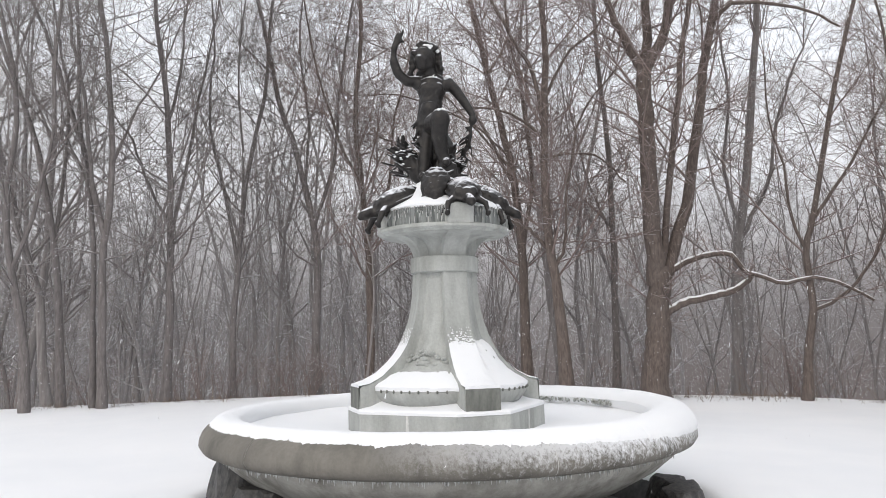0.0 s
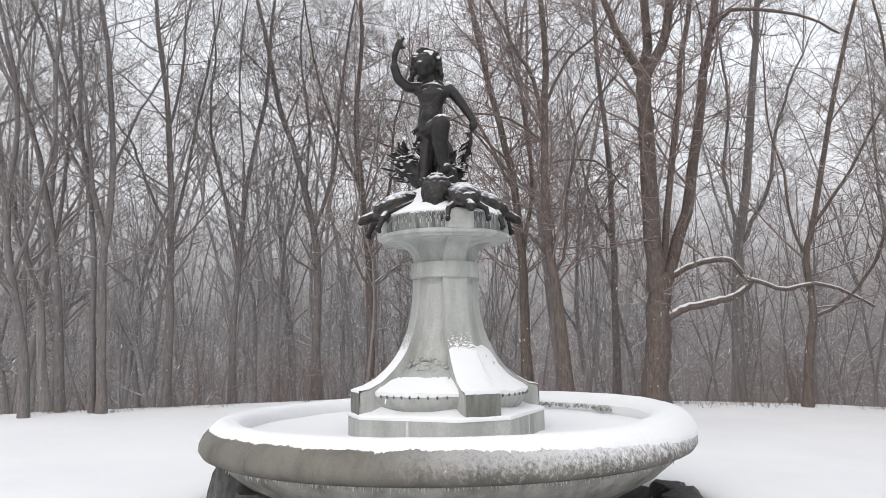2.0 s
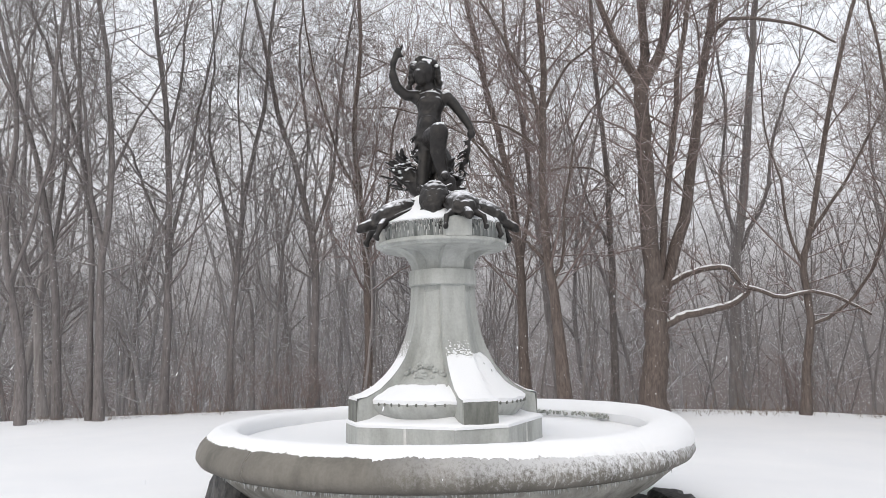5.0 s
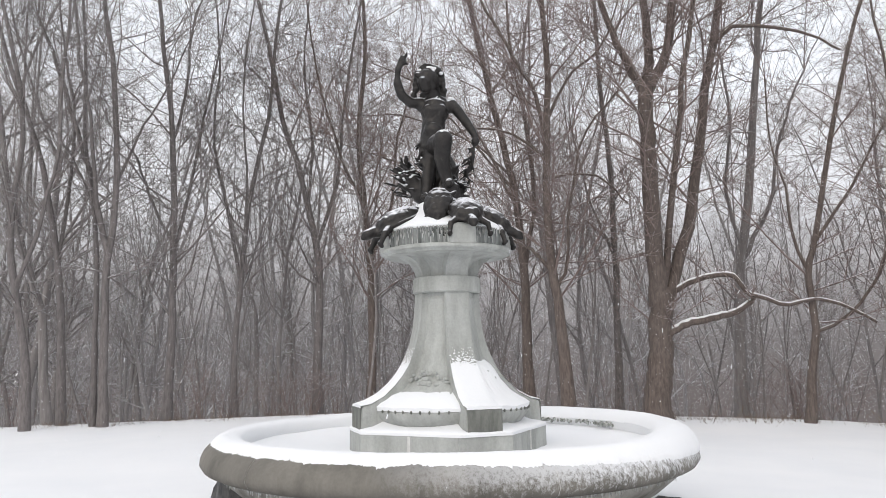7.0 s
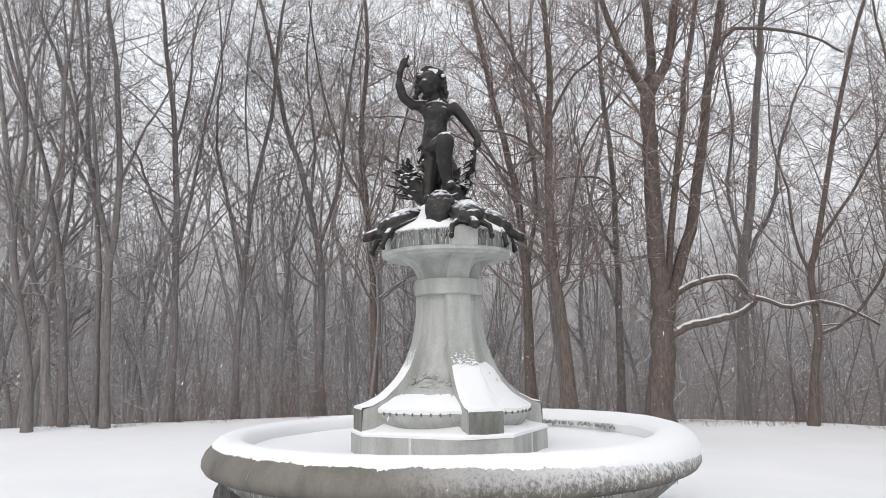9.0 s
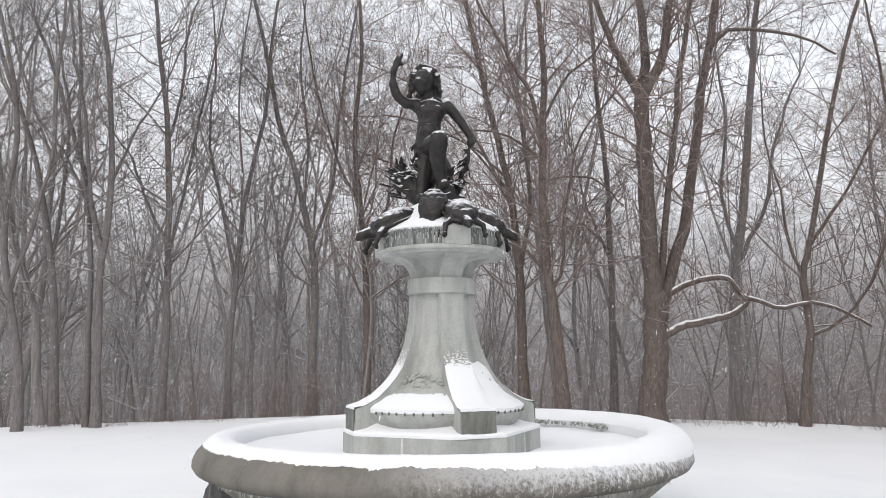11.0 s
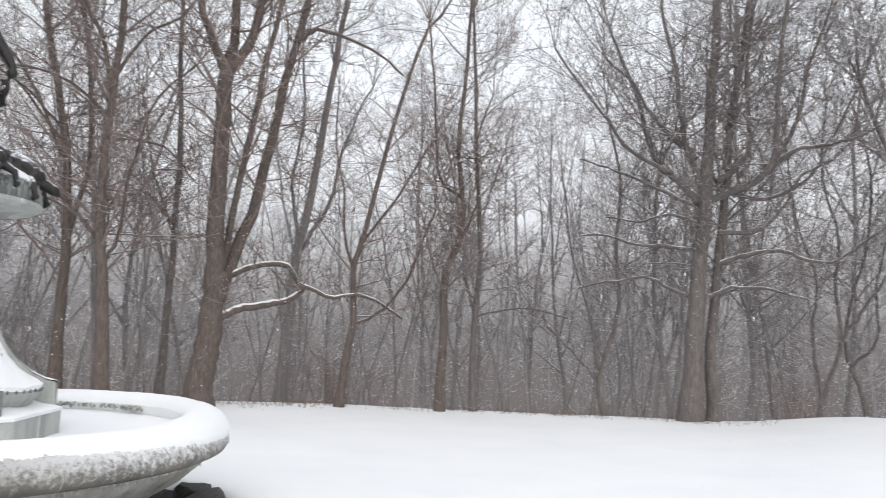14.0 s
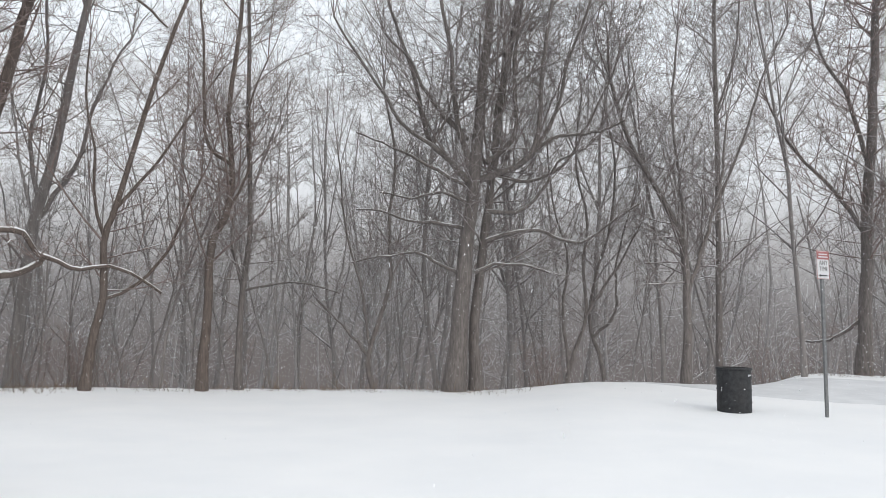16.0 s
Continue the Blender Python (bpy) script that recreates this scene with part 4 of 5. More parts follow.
        part("block_face", bm, STONE_DARK, butt, "darkly stained end face", smooth=False)
    # raised borders of the panels between the buttresses
    for k in range(4):
        for s in (-1, 1):
            bm = bmesh.new()
            tube(bm, [((r - 0.004) * math.sin(ang(k) + radians(45) + s * b), -(r - 0.004) * math.cos(ang(k) + radians(45) + s * b), z)
                      for r, z, b in ((0.375, 1.18, 0.45), (0.325, 1.28, 0.40), (0.285, 1.40, 0.36), (0.255, 1.55, 0.33), (0.238, 1.72, 0.32), (0.234, 1.84, 0.32))], [0.011] * 6, 6)
            part("panel_border", bm, STONE, ped)
        bm = bmesh.new()
        tube(bm, [(0.228 * math.sin(ang(k) + radians(45) + b * 0.064), -0.228 * math.cos(ang(k) + radians(45) + b * 0.064), 1.84) for b in range(-5, 6)], [0.011] * 11, 6)
        part("panel_border", bm, STONE, ped)
    # carved swags between the buttresses
    rng = random.Random(3)
    for k in range(4):
        bm = bmesh.new()
        for j in range(34):
            t = j / 33 * 2 - 1
            a = ang(k) + radians(45) + t * radians(24)
            z = 1.20 - 0.06 * t * t
            r = 0.372 + 0.05 * t * t
            for _ in range(2):
                ball(bm, (r * math.sin(a) + rng.gauss(0, 0.006), -r * math.cos(a) + rng.gauss(0, 0.006), z + rng.gauss(0, 0.012)), 0.017, 0.017, 0.015, (0, 0, 0), 6)
        part("swag", bm, STONE, ped, "carved leaf swag dusted with snow")
        bm = bmesh.new()
        for j in range(16):
            a = ang(k) + radians(45) + rng.gauss(0, 0.09)
            ball(bm, (0.425 * math.sin(a), -0.425 * math.cos(a), 1.125 + rng.gauss(0, 0.014)), 0.026, 0.024, 0.02, (0, 0, 0), 6)
        part("rosette", bm, STONE, ped, "carved boss below the swag")
    # fish-scale beading along the tray edge
    for k in range(4):
        for j in range(9):
            a = ang(k) + radians(45) + radians((j - 4) * 6.3)
            bm = ball(bmesh.new(), (0.692 * math.sin(a), -0.692 * math.cos(a), 0.912), 0.010, 0.010, 0.014, (0, 0, 0), 6)
            part("bead", bm, STONE_DARK, ped)
    bm = revolve(bmesh.new(), [(0.05, 1.885), (0.288, 1.885), (0.298, 1.895), (0.298, 2.005), (0.288, 2.022), (0.05, 2.022)], 64)
    part("band", bm, STONE, ped, "plain raised stone band")
    bm = revolve(bmesh.new(), [(0.05, 2.015), (0.205, 2.015), (0.207, 2.07), (0.218, 2.12), (0.246, 2.16), (0.30, 2.19), (0.38, 2.203), (0.44, 2.208), (0.445, 2.222), (0.05, 2.235)], 64)
    neck = part("neck", bm, STONE, ped, "flaring stone neck under the capital")
    for k in range(4):
        bm = bmesh.new()
        rows = []
        for r, z, w in [(0.252, 2.02, 0.1), (0.258, 2.06, 0.1), (0.279, 2.11, 0.101), (0.318, 2.158, 0.103), (0.37, 2.19, 0.107), (0.435, 2.21, 0.112), (0.53, 2.224, 0.122), (0.545, 2.238, 0.125)]:
            rows.append([bm.verts.new(v) for v in ((-w, -r, z), (w, -r, z), (w, -0.1, z + 0.001), (-w, -0.1, z + 0.001))])
        for a, b in zip(rows, rows[1:]):
            for j in range(4):
                bm.faces.new((a[j], a[(j + 1) % 4], b[(j + 1) % 4], b[j]))
        bm.faces.new(rows[0][::-1])
        bm.faces.new(rows[-1])
        bmesh.ops.transform(bm, matrix=pose(0, 0, 0, 0, 0, math.degrees(ang(k))), verts=bm.verts)
        part("bracket", bm, STONE, neck)
    bm = revolve(bmesh.new(), [(0.05, 2.206), (0.535, 2.206), (0.541, 2.214), (0.545, 2.222), (0.572, 2.226), (0.582, 2.233), (0.582, 2.252), (0.572, 2.262), (0.55, 2.268), (0.05, 2.29)], 72)
    cap = part("capital", bm, STONE, ped, "round stone capital with a moulded edge")
    bm = revolve(bmesh.new(), [(0.05, 2.25), (0.536, 2.25), (0.542, 2.30), (0.545, 2.40), (0.50, 2.43), (0.05, 2.45)], 72)
    part("upper_drum", bm, ICE, ped, "upper drum glazed with ice streaks")
    for k in range(4):
        bm = box(bmesh.new(), pose(0, 0, 0, 0, 0, math.degrees(ang(k)) - 6) @ pose(0, -0.48, 2.337), 0.24, 0.19, 0.185, 0.015)
        part("corner_block", bm, STONE, ped)
    # icicles
    rng = random.Random(8)
    bm = bmesh.new()
    for i in range(190):
        a = radians(i * 1.895 + rng.uniform(-0.8, 0.8))
        if rng.random() < 0.15:
            continue
        r, ln = 0.548 + rng.uniform(0, 0.008), rng.uniform(0.04, 0.15)
        x, y = r * math.sin(a), -r * math.cos(a)
        tube(bm, [(x, y, 2.405), (x, y, 2.405 - ln * 0.6), (x * 1.003, y * 1.003, 2.405 - ln)], [0.008, 0.006, 0.002], 5)
    tagged(part("fringe_of_ice", bm, ICE_CLEAR, ped, "short icicles round the capital"), kind="stuff")
    bm = bmesh.new()
    for i in range(430):
        a = radians(rng.uniform(-80, 85))
        r, ln = 1.915 + rng.uniform(-0.015, 0.01), rng.uniform(0.006, 0.05) * rng.uniform(0.4, 1)
        x, y = r * math.sin(a), -r * math.cos(a)
        tube(bm, [(x, y, 0.49), (x, y, 0.475 - ln * 0.5), (x, y, 0.475 - ln)], [0.005, 0.004, 0.0015], 5)
    tagged(part("rim_ice", bm, ICE_CLEAR, f, "fringe of small icicles under the rim"), kind="stuff")
    return f


def make_ice():
    m, n, l, p = material("cloudy_ice")
    l.new(ramp(n, l, noise_node(n, l, 30, 4), [(0.35, (0.46, 0.46, 0.44)), (0.7, (0.72, 0.73, 0.72))]), p.inputs["Base Color"])
    p.inputs["Roughness"].default_value = 0.25
    p.inputs["Transmission Weight"].default_value = 0.25
    return m


ICE_CLEAR = make_ice()
STONE_DARK = make_stone("stained_limestone", (0.21, 0.215, 0.195), (0.085, 0.09, 0.08), 0.0, (12, 12, 3))
build_fountain()


# ---- snow lying on the fountain ----
def lay(name, bm, label, x=FX, y=FY, z=0.0):
    ob = finish(name, bm, SNOW)
    ob.location = (x, y, z)
    return tagged(ob, label, "snow", kind="stuff")


def build_snow():
    # on the rim: a thick roll, its lower edge ragged, lower on the windward side
    steps = 1400
    over = [(p.x, p.z) for p in spline([(r, 0, z) for r, z in RIM[4:13]], 33)]
    bm = bmesh.new()
    cols = []
    for i in range(steps):
        a = 2 * math.pi * i / steps
        ca, sa = math.cos(a), math.sin(a)
        wind = max(0.0, math.cos(a - radians(85))) ** 1.5
        rag = 0.35 * noise.noise((7 * ca, 7 * sa, 0)) + 0.2 * noise.noise((27 * ca, 27 * sa, 5)) + 0.22 * noise.noise((75 * ca, 75 * sa, 9)) + 0.22 * noise.noise((190 * ca, 190 * sa, 2))
        start = 0.38 - 0.24 * wind + (0.12 - 0.04 * wind) * rag
        thick = 0.02 + 0.045 * max(0.0, math.cos(a - radians(125)))
        col = []
        for k in range(17):
            s = start + (1 - start) * k / 16
            i0 = min(len(over) - 2, int(s * (len(over) - 1)))
            p, q = over[i0], over[i0 + 1]
            f = s * (len(over) - 1) - i0
            nx, nz = q[1] - p[1], p[0] - q[0]
            ln = math.hypot(nx, nz)
            th = thick * min(1, k / 5) ** 0.8 * min(1, (16 - k) / 3) + (0.002 if 0 < k < 16 else -0.01)
            th += 0.004 * noise.noise((6 * ca, 6 * sa, k * 0.4)) + 0.002 * noise.noise((14 * p[0] * ca, 14 * p[0] * sa, 14 * p[1]))
            r, z = p[0] + (q[0] - p[0]) * f + th * nx / ln, p[1] + (q[1] - p[1]) * f + th * nz / ln
            col.append(bm.verts.new((r * sa, -r * ca, z)))
        cols.append(col)
    for i in range(steps):
        a, b = cols[i], cols[(i + 1) % steps]
        for k in range(16):
            bm.faces.new((a[k], b[k], b[k + 1], a[k + 1]))
    lay("rim_snow", bm, "thick rounded roll of snow along the basin rim")
    # in the basin
    bm = revolve(bmesh.new(), [(1.73, 0.58), (1.72, 0.635), (1.67, 0.63), (1.5, 0.60), (1.2, 0.575), (0.95, 0.57), (0.5, 0.57)], 96, wobble=lambda a, j: (0, 0.008 * noise.noise((5 * math.cos(a), 5 * math.sin(a), j * 0.7))))
    lay("basin_snow", bm, "level snow filling the basin")
    # on the plinth ledge
    outline = []
    for k in range(4):
        for s in (-1, 1):
            a, ap, w = radians(TURN_F + 90 * k), 0.822, 0.215 * s
            outline.append((ap * math.sin(a) + w * math.cos(a), -ap * math.cos(a) + w * math.sin(a)))
    bm = bmesh.new()
    rings = []
    for f, z in ((1.005, 0.738), (1.008, 0.758), (0.99, 0.772), (0.94, 0.78), (0.86, 0.79), (0.8, 0.81), (0.7, 0.84)):
        ring = []
        for i in range(8):
            p, q = outline[i], outline[(i + 1) % 8]
            for j in range(8):
                x, y = p[0] + (q[0] - p[0]) * j / 8, p[1] + (q[1] - p[1]) * j / 8
                e = 1 + 0.012 * noise.noise((x * 9, y * 9, 1))
                ring.append(bm.verts.new((x * f * e, y * f * e, z + (0.01 * noise.noise((x * 6, y * 6, z * 9)) if z > 0.75 else 0))))
        rings.append(ring)
    for p, q in zip(rings, rings[1:]):
        for i in range(64):
            bm.faces.new((p[i], p[(i + 1) % 64], q[(i + 1) % 64], q[i]))
    lay("ledge_snow", bm, "thin snow on the plinth ledge")
    THIN = [(0.69, 0.915), (0.695, 0.945), (0.66, 0.972), (0.61, 1.0), (0.56, 1.03), (0.515, 1.052), (0.49, 1.062)]
    DRIFT = THIN[:4] + [(0.565, 1.03), (0.525, 1.063), (0.49, 1.10), (0.455, 1.145), (0.425, 1.19), (0.398, 1.23), (0.37, 1.27), (0.315, 1.31)]
    for k in range(4):
        a0 = TURN_F + 90 * k
        # on the sloping tray
        bm = revolve(bmesh.new(), DRIFT if k == 0 else THIN, 40, a0 + 11, a0 + 79,
                     wobble=lambda a, j: (0.008 * noise.noise((7 * a, j, 2)), 0.012 * noise.noise((5 * a, j * 0.6, 9)) - (0.03 * noise.noise((11 * a, 3, 3)) ** 2 if j > 4 else 0)))
        lay("tray_snow", bm, "snow drifted on the sloping foot of the pedestal")
        # along the back of each buttress
        bm = bmesh.new()
        rows = []
        for i, (r, z, w, th) in enumerate([(0.812, 0.94, 0.149, 0.0), (0.808, 0.956, 0.149, 0.008), (0.72, 0.97, 0.146, 0.018), (0.61, 1.027, 0.139, 0.016), (0.515, 1.112, 0.131, 0.011), (0.45, 1.187, 0.125, 0.007), (0.41, 1.245, 0.12, 0.0045), (0.39, 1.28, 0.118, 0.002), (0.375, 1.31, 0.115, -0.004)]):
            row = []
            for j in range(9):
                u = j / 8 * 2 - 1
                edge = th * (1 - abs(u) ** 5)
                row.append(bm.verts.new((u * w, -(r + edge * 0.55) - 0.001, z + edge + (0.004 if i < 7 else 0.022) * noise.noise((u * (3 if i < 7 else 7), i, k * 3)))))
            rows.append(row)
        for p, q in zip(rows, rows[1:]):
            for j in range(8):
                bm.faces.new((p[j], p[j + 1], q[j + 1], q[j]))
        bmesh.ops.transform(bm, matrix=pose(0, 0, 0, 0, 0, a0), verts=bm.verts)
        # frost thinning out above the strip
        rng = random.Random(60 + k)
        for _ in range(130):
            up = rng.random() ** 1.7
            z = 1.265 + 0.15 * up
            r = float(np.interp(z, [1.26, 1.36, 1.46], [0.40, 0.352, 0.315])) + 0.001
            t = Matrix.Rotation(radians(a0), 4, "Z") @ Vector((rng.uniform(-0.108, 0.108), -r, z))
            ball(bm, tuple(t), rng.uniform(0.006, 0.02) * (1.2 - up), 0.004, rng.uniform(0.002, 0.006), (-24, 0, a0), 6)
        lay("buttress_snow", bm, "strip of snow on the sloping buttress")
    # on the capital
    def hump(a, j):
        return 0.02 * noise.noise((2.5 * math.cos(a), 2.5 * math.sin(a), j)), (0.03 * noise.noise((2 * math.cos(a), 2 * math.sin(a), j * 0.5)) if j > 1 else 0.008 * noise.noise((20 * math.cos(a), 20 * math.sin(a), j)))
    bm = revolve(bmesh.new(), [(0.535, 2.39), (0.545, 2.418), (0.50, 2.45), (0.42, 2.51), (0.33, 2.59), (0.24, 2.67), (0.14, 2.73), (0.02, 2.75)], 80, wobble=hump)
    lay("capital_snow", bm, "mound of snow round the bronze figures")


build_snow()


def build_frozen_plants():
    """Dark frozen growth poking through the snow along the far inner rim."""
    rng = random.Random(13)
    bm = bmesh.new()
    for i in range(190):
        a = radians(rng.choice((rng.uniform(112, 130), rng.uniform(131, 150), rng.uniform(150, 178))))
        r = 1.665 + rng.gauss(0, 0.012)
        ball(bm, (r * math.sin(a), -r * math.cos(a), 0.668 + rng.uniform(0, 0.022)), rng.uniform(0.005, 0.013), rng.uniform(0.008, 0.02), rng.uniform(0.008, 0.022), (rng.uniform(-30, 30), 0, rng.uniform(0, 360)), 6)
    ob = finish("frozen_plants", bm, MOSS)
    ob.location = (FX, FY, 0)
    tagged(ob, "dark frozen moss poking through snow inside the basin rim", "moss", kind="stuff")


MOSS = make_plain("frozen_moss", (0.10, 0.105, 0.085), (0.6, 0.62, 0.6), 26, 0.9)
build_frozen_plants()

# ---- bronzes ----
def fuse(name, bm, label, category, size=0.011, mat=None, loc=(FX, FY, 0)):
    """One statue mesh, its forms melted together."""
    me = bpy.data.meshes.new(name)
    bm.to_mesh(me)
    bm.free()
    me.materials.append(mat or BRONZE)
    ob = new(name, me)
    rm = ob.modifiers.new("fuse", "REMESH")
    rm.mode, rm.voxel_size, rm.use_smooth_shade = "VOXEL", size, True
    sm = ob.modifiers.new("soften", "SMOOTH")
    sm.factor, sm.iterations = 0.5, 3
    ob.location = loc
    return tagged(ob, label, category)


def leaf(bm, base, way, length, width):
    """A thick pointed leaf."""
    way = Vector(way).normalized()
    ball(bm, tuple(Vector(base) + way * length / 2), width, width * 0.35, length / 2, tuple(math.degrees(v) for v in way.to_track_quat("Z", "Y").to_euler()), 8)


def build_statue():
    rng = random.Random(21)
    bm = bmesh.new()
    # rocky, leafy support
    tube(bm, [(0.02, 0.1, 2.6), (0.02, 0.12, 2.85), (0.01, 0.12, 3.02), (-0.03, 0.12, 3.2)], [0.18, 0.15, 0.13, 0.07], 12)
    # standing leg, raised leg
    tube(bm, [(-0.17, -0.02, 2.76), (-0.15, 0.0, 2.95), (-0.13, 0.02, 3.1), (-0.12, 0.04, 3.27)], [0.045, 0.06, 0.068, 0.09], 12)
    tube(bm, [(-0.19, -0.09, 2.74), (-0.165, 0.0, 2.755)], [0.035, 0.04], 8)
    tube(bm, [(-0.08, 0.0, 3.23), (-0.04, -0.14, 3.21), (-0.01, -0.28, 3.19)], [0.1, 0.1, 0.09], 12)
    ball(bm, (-0.01, -0.29, 3.21), 0.085, 0.08, 0.085)
    tube(bm, [(-0.01, -0.28, 3.18), (-0.02, -0.22, 3.06), (0.0, -0.16, 2.94), (0.03, -0.14, 2.86)], [0.082, 0.074, 0.062, 0.05], 12)
    tube(bm, [(0.04, -0.1, 2.62), (0.05, -0.13, 2.84)], [0.12, 0.08], 10)
    tube(bm, [(0.04, -0.16, 2.86), (0.03, -0.27, 2.82)], [0.042, 0.032], 8)
    # torso
    tube(bm, [(-0.11, 0.04, 3.22), (-0.10, 0.03, 3.34), (-0.095, 0.02, 3.44), (-0.085, 0.02, 3.54), (-0.08, 0.03, 3.63), (-0.08, 0.04, 3.68)], [0.118, 0.118, 0.11, 0.134, 0.116, 0.06], 16)
    tube(bm, [(-0.2, 0.03, 3.61), (-0.14, 0.03, 3.655), (-0.085, 0.035, 3.7), (-0.02, 0.03, 3.655), (0.05, 0.03, 3.605)], [0.045, 0.055, 0.062, 0.055, 0.045], 12)
    ball(bm, (-0.10, -0.05, 3.37), 0.085, 0.07, 0.08)
    ball(bm, (-0.13, -0.055, 3.56), 0.06, 0.045, 0.05)
    ball(bm, (-0.03, -0.055, 3.56), 0.06, 0.045, 0.05)
    ball(bm, (-0.19, 0.03, 3.62), 0.07, 0.066, 0.06)
    ball(bm, (0.048, 0.03, 3.61), 0.074, 0.068, 0.06)
    tube(bm, [(-0.085, 0.03, 3.66), (-0.10, 0.01, 3.76)], [0.06, 0.055], 10)
    # head with curls
    ball(bm, (-0.14, -0.02, 3.845), 0.1, 0.115, 0.125)
    ball(bm, (-0.175, -0.10, 3.80), 0.06, 0.055, 0.06)
    ball(bm, (-0.185, -0.145, 3.81), 0.02, 0.025, 0.022)
    for _ in range(60):
        a, e = rng.uniform(0, 6.28), rng.uniform(0.1, 1.5)
        v = Vector((math.cos(a) * math.cos(e), math.sin(a) * math.cos(e), math.sin(e)))
        if v.y < -0.55 and v.z < 0.55:
            continue
        k = rng.uniform(0.92, 1.12)
        ball(bm, (-0.135 + 0.115 * v.x * k, 0.0 + 0.12 * v.y * k, 3.86 + 0.125 * v.z * k), 0.03, 0.03, 0.026, (0, 0, 0), 6)
    for s in (-1, 1):
        for j in range(4):
            ball(bm, (-0.135 + s * (0.112 + 0.03 * rng.random()), 0.01, 3.89 - 0.05 * j + 0.02 * s), 0.034, 0.04, 0.028, (0, 0, 0), 6)
    # hair falling to the shoulders, chin
    ball(bm, (-0.10, 0.06, 3.75), 0.095, 0.075, 0.1)
    ball(bm, (-0.165, -0.075, 3.765), 0.055, 0.06, 0.05)
    for j in range(10):
        a = 0.3 * j
        ball(bm, (-0.105 + 0.1 * math.cos(a), 0.04 + 0.07 * math.sin(a), 3.73 + 0.03 * (j % 3)), 0.034, 0.034, 0.04, (0, 0, 0), 6)
    # raised arm
    tube(bm, [(-0.20, 0.03, 3.65), (-0.30, 0.0, 3.645), (-0.385, -0.03, 3.71)], [0.055, 0.05, 0.045], 10)
    tube(bm, [(-0.385, -0.03, 3.71), (-0.42, -0.05, 3.82), (-0.415, -0.06, 3.93), (-0.39, -0.06, 4.0)], [0.046, 0.043, 0.033, 0.03], 10)
    ball(bm, (-0.375, -0.06, 4.02), 0.04, 0.03, 0.045)
    tube(bm, [(-0.36, -0.06, 4.04), (-0.335, -0.06, 4.08), (-0.33, -0.07, 4.105)], [0.018, 0.015, 0.012], 6)
    tube(bm, [(-0.395, -0.06, 4.03), (-0.375, -0.07, 4.075)], [0.016, 0.013], 6)
    tube(bm, [(-0.35, -0.06, 4.0), (-0.32, -0.07, 3.99)], [0.016, 0.013], 6)
    # lowered arm with a spray of leaves
    tube(bm, [(0.06, 0.03, 3.645), (0.14, 0.02, 3.55), (0.205, 0.0, 3.45)], [0.055, 0.05, 0.043], 10)
    tube(bm, [(0.205, 0.0, 3.45), (0.255, -0.03, 3.36), (0.285, -0.05, 3.29)], [0.044, 0.038, 0.03], 10)
    ball(bm, (0.28, -0.055, 3.255), 0.04, 0.035, 0.045)
    for base, way, ln, w in [((0.27, -0.05, 3.22), (-0.5, 0, -0.7), 0.12, 0.022), ((0.27, -0.05, 3.2), (-0.1, 0.1, -1), 0.16, 0.022), ((0.26, -0.04, 3.14), (-0.6, 0, -0.5), 0.13, 0.024),
                             ((0.25, -0.04, 3.08), (0.1, 0, -1), 0.17, 0.02), ((0.2, -0.02, 3.02), (-0.5, 0, -0.4), 0.12, 0.022), ((0.28, -0.05, 3.2), (-0.9, 0, -0.15), 0.1, 0.02)]:
        leaf(bm, base, way, ln, w)
    tube(bm, [(0.27, -0.05, 3.24), (0.25, -0.04, 3.08), (0.2, 0.0, 2.95)], [0.014, 0.013, 0.012], 6)
    # foliage round the support
    for _ in range(64):
        x = rng.uniform(-0.4, -0.14)
        z = rng.uniform(2.78, 3.06)
        leaf(bm, (x, rng.uniform(-0.05, 0.2), z), (-0.8 + rng.gauss(0, 0.5), rng.gauss(0, 0.5), rng.gauss(0.45, 0.45)), rng.uniform(0.1, 0.19), rng.uniform(0.022, 0.036))
    tube(bm, [(-0.05, 0.1, 2.7), (-0.22, 0.08, 2.82), (-0.32, 0.06, 2.95)], [0.1, 0.1, 0.06], 10)
    for _ in range(30):
        x = rng.uniform(0.06, 0.19)
        leaf(bm, (x, rng.uniform(-0.05, 0.15), rng.uniform(2.78, 3.05)), (0.5 + rng.gauss(0, 0.4), rng.gauss(0, 0.5), rng.gauss(0.5, 0.5)), rng.uniform(0.08, 0.14), rng.uniform(0.018, 0.028))
    for _ in range(10):
        leaf(bm, (-0.2 + rng.gauss(0, 0.015), 0.0, rng.uniform(3.12, 3.3)), (-0.4 + rng.gauss(0, 0.3), rng.gauss(0, 0.4), -0.9), rng.uniform(0.08, 0.14), 0.022)
    fuse("statue", bm, "dark bronze statue with a raised arm, flecked with snow", "statue", 0.0105)


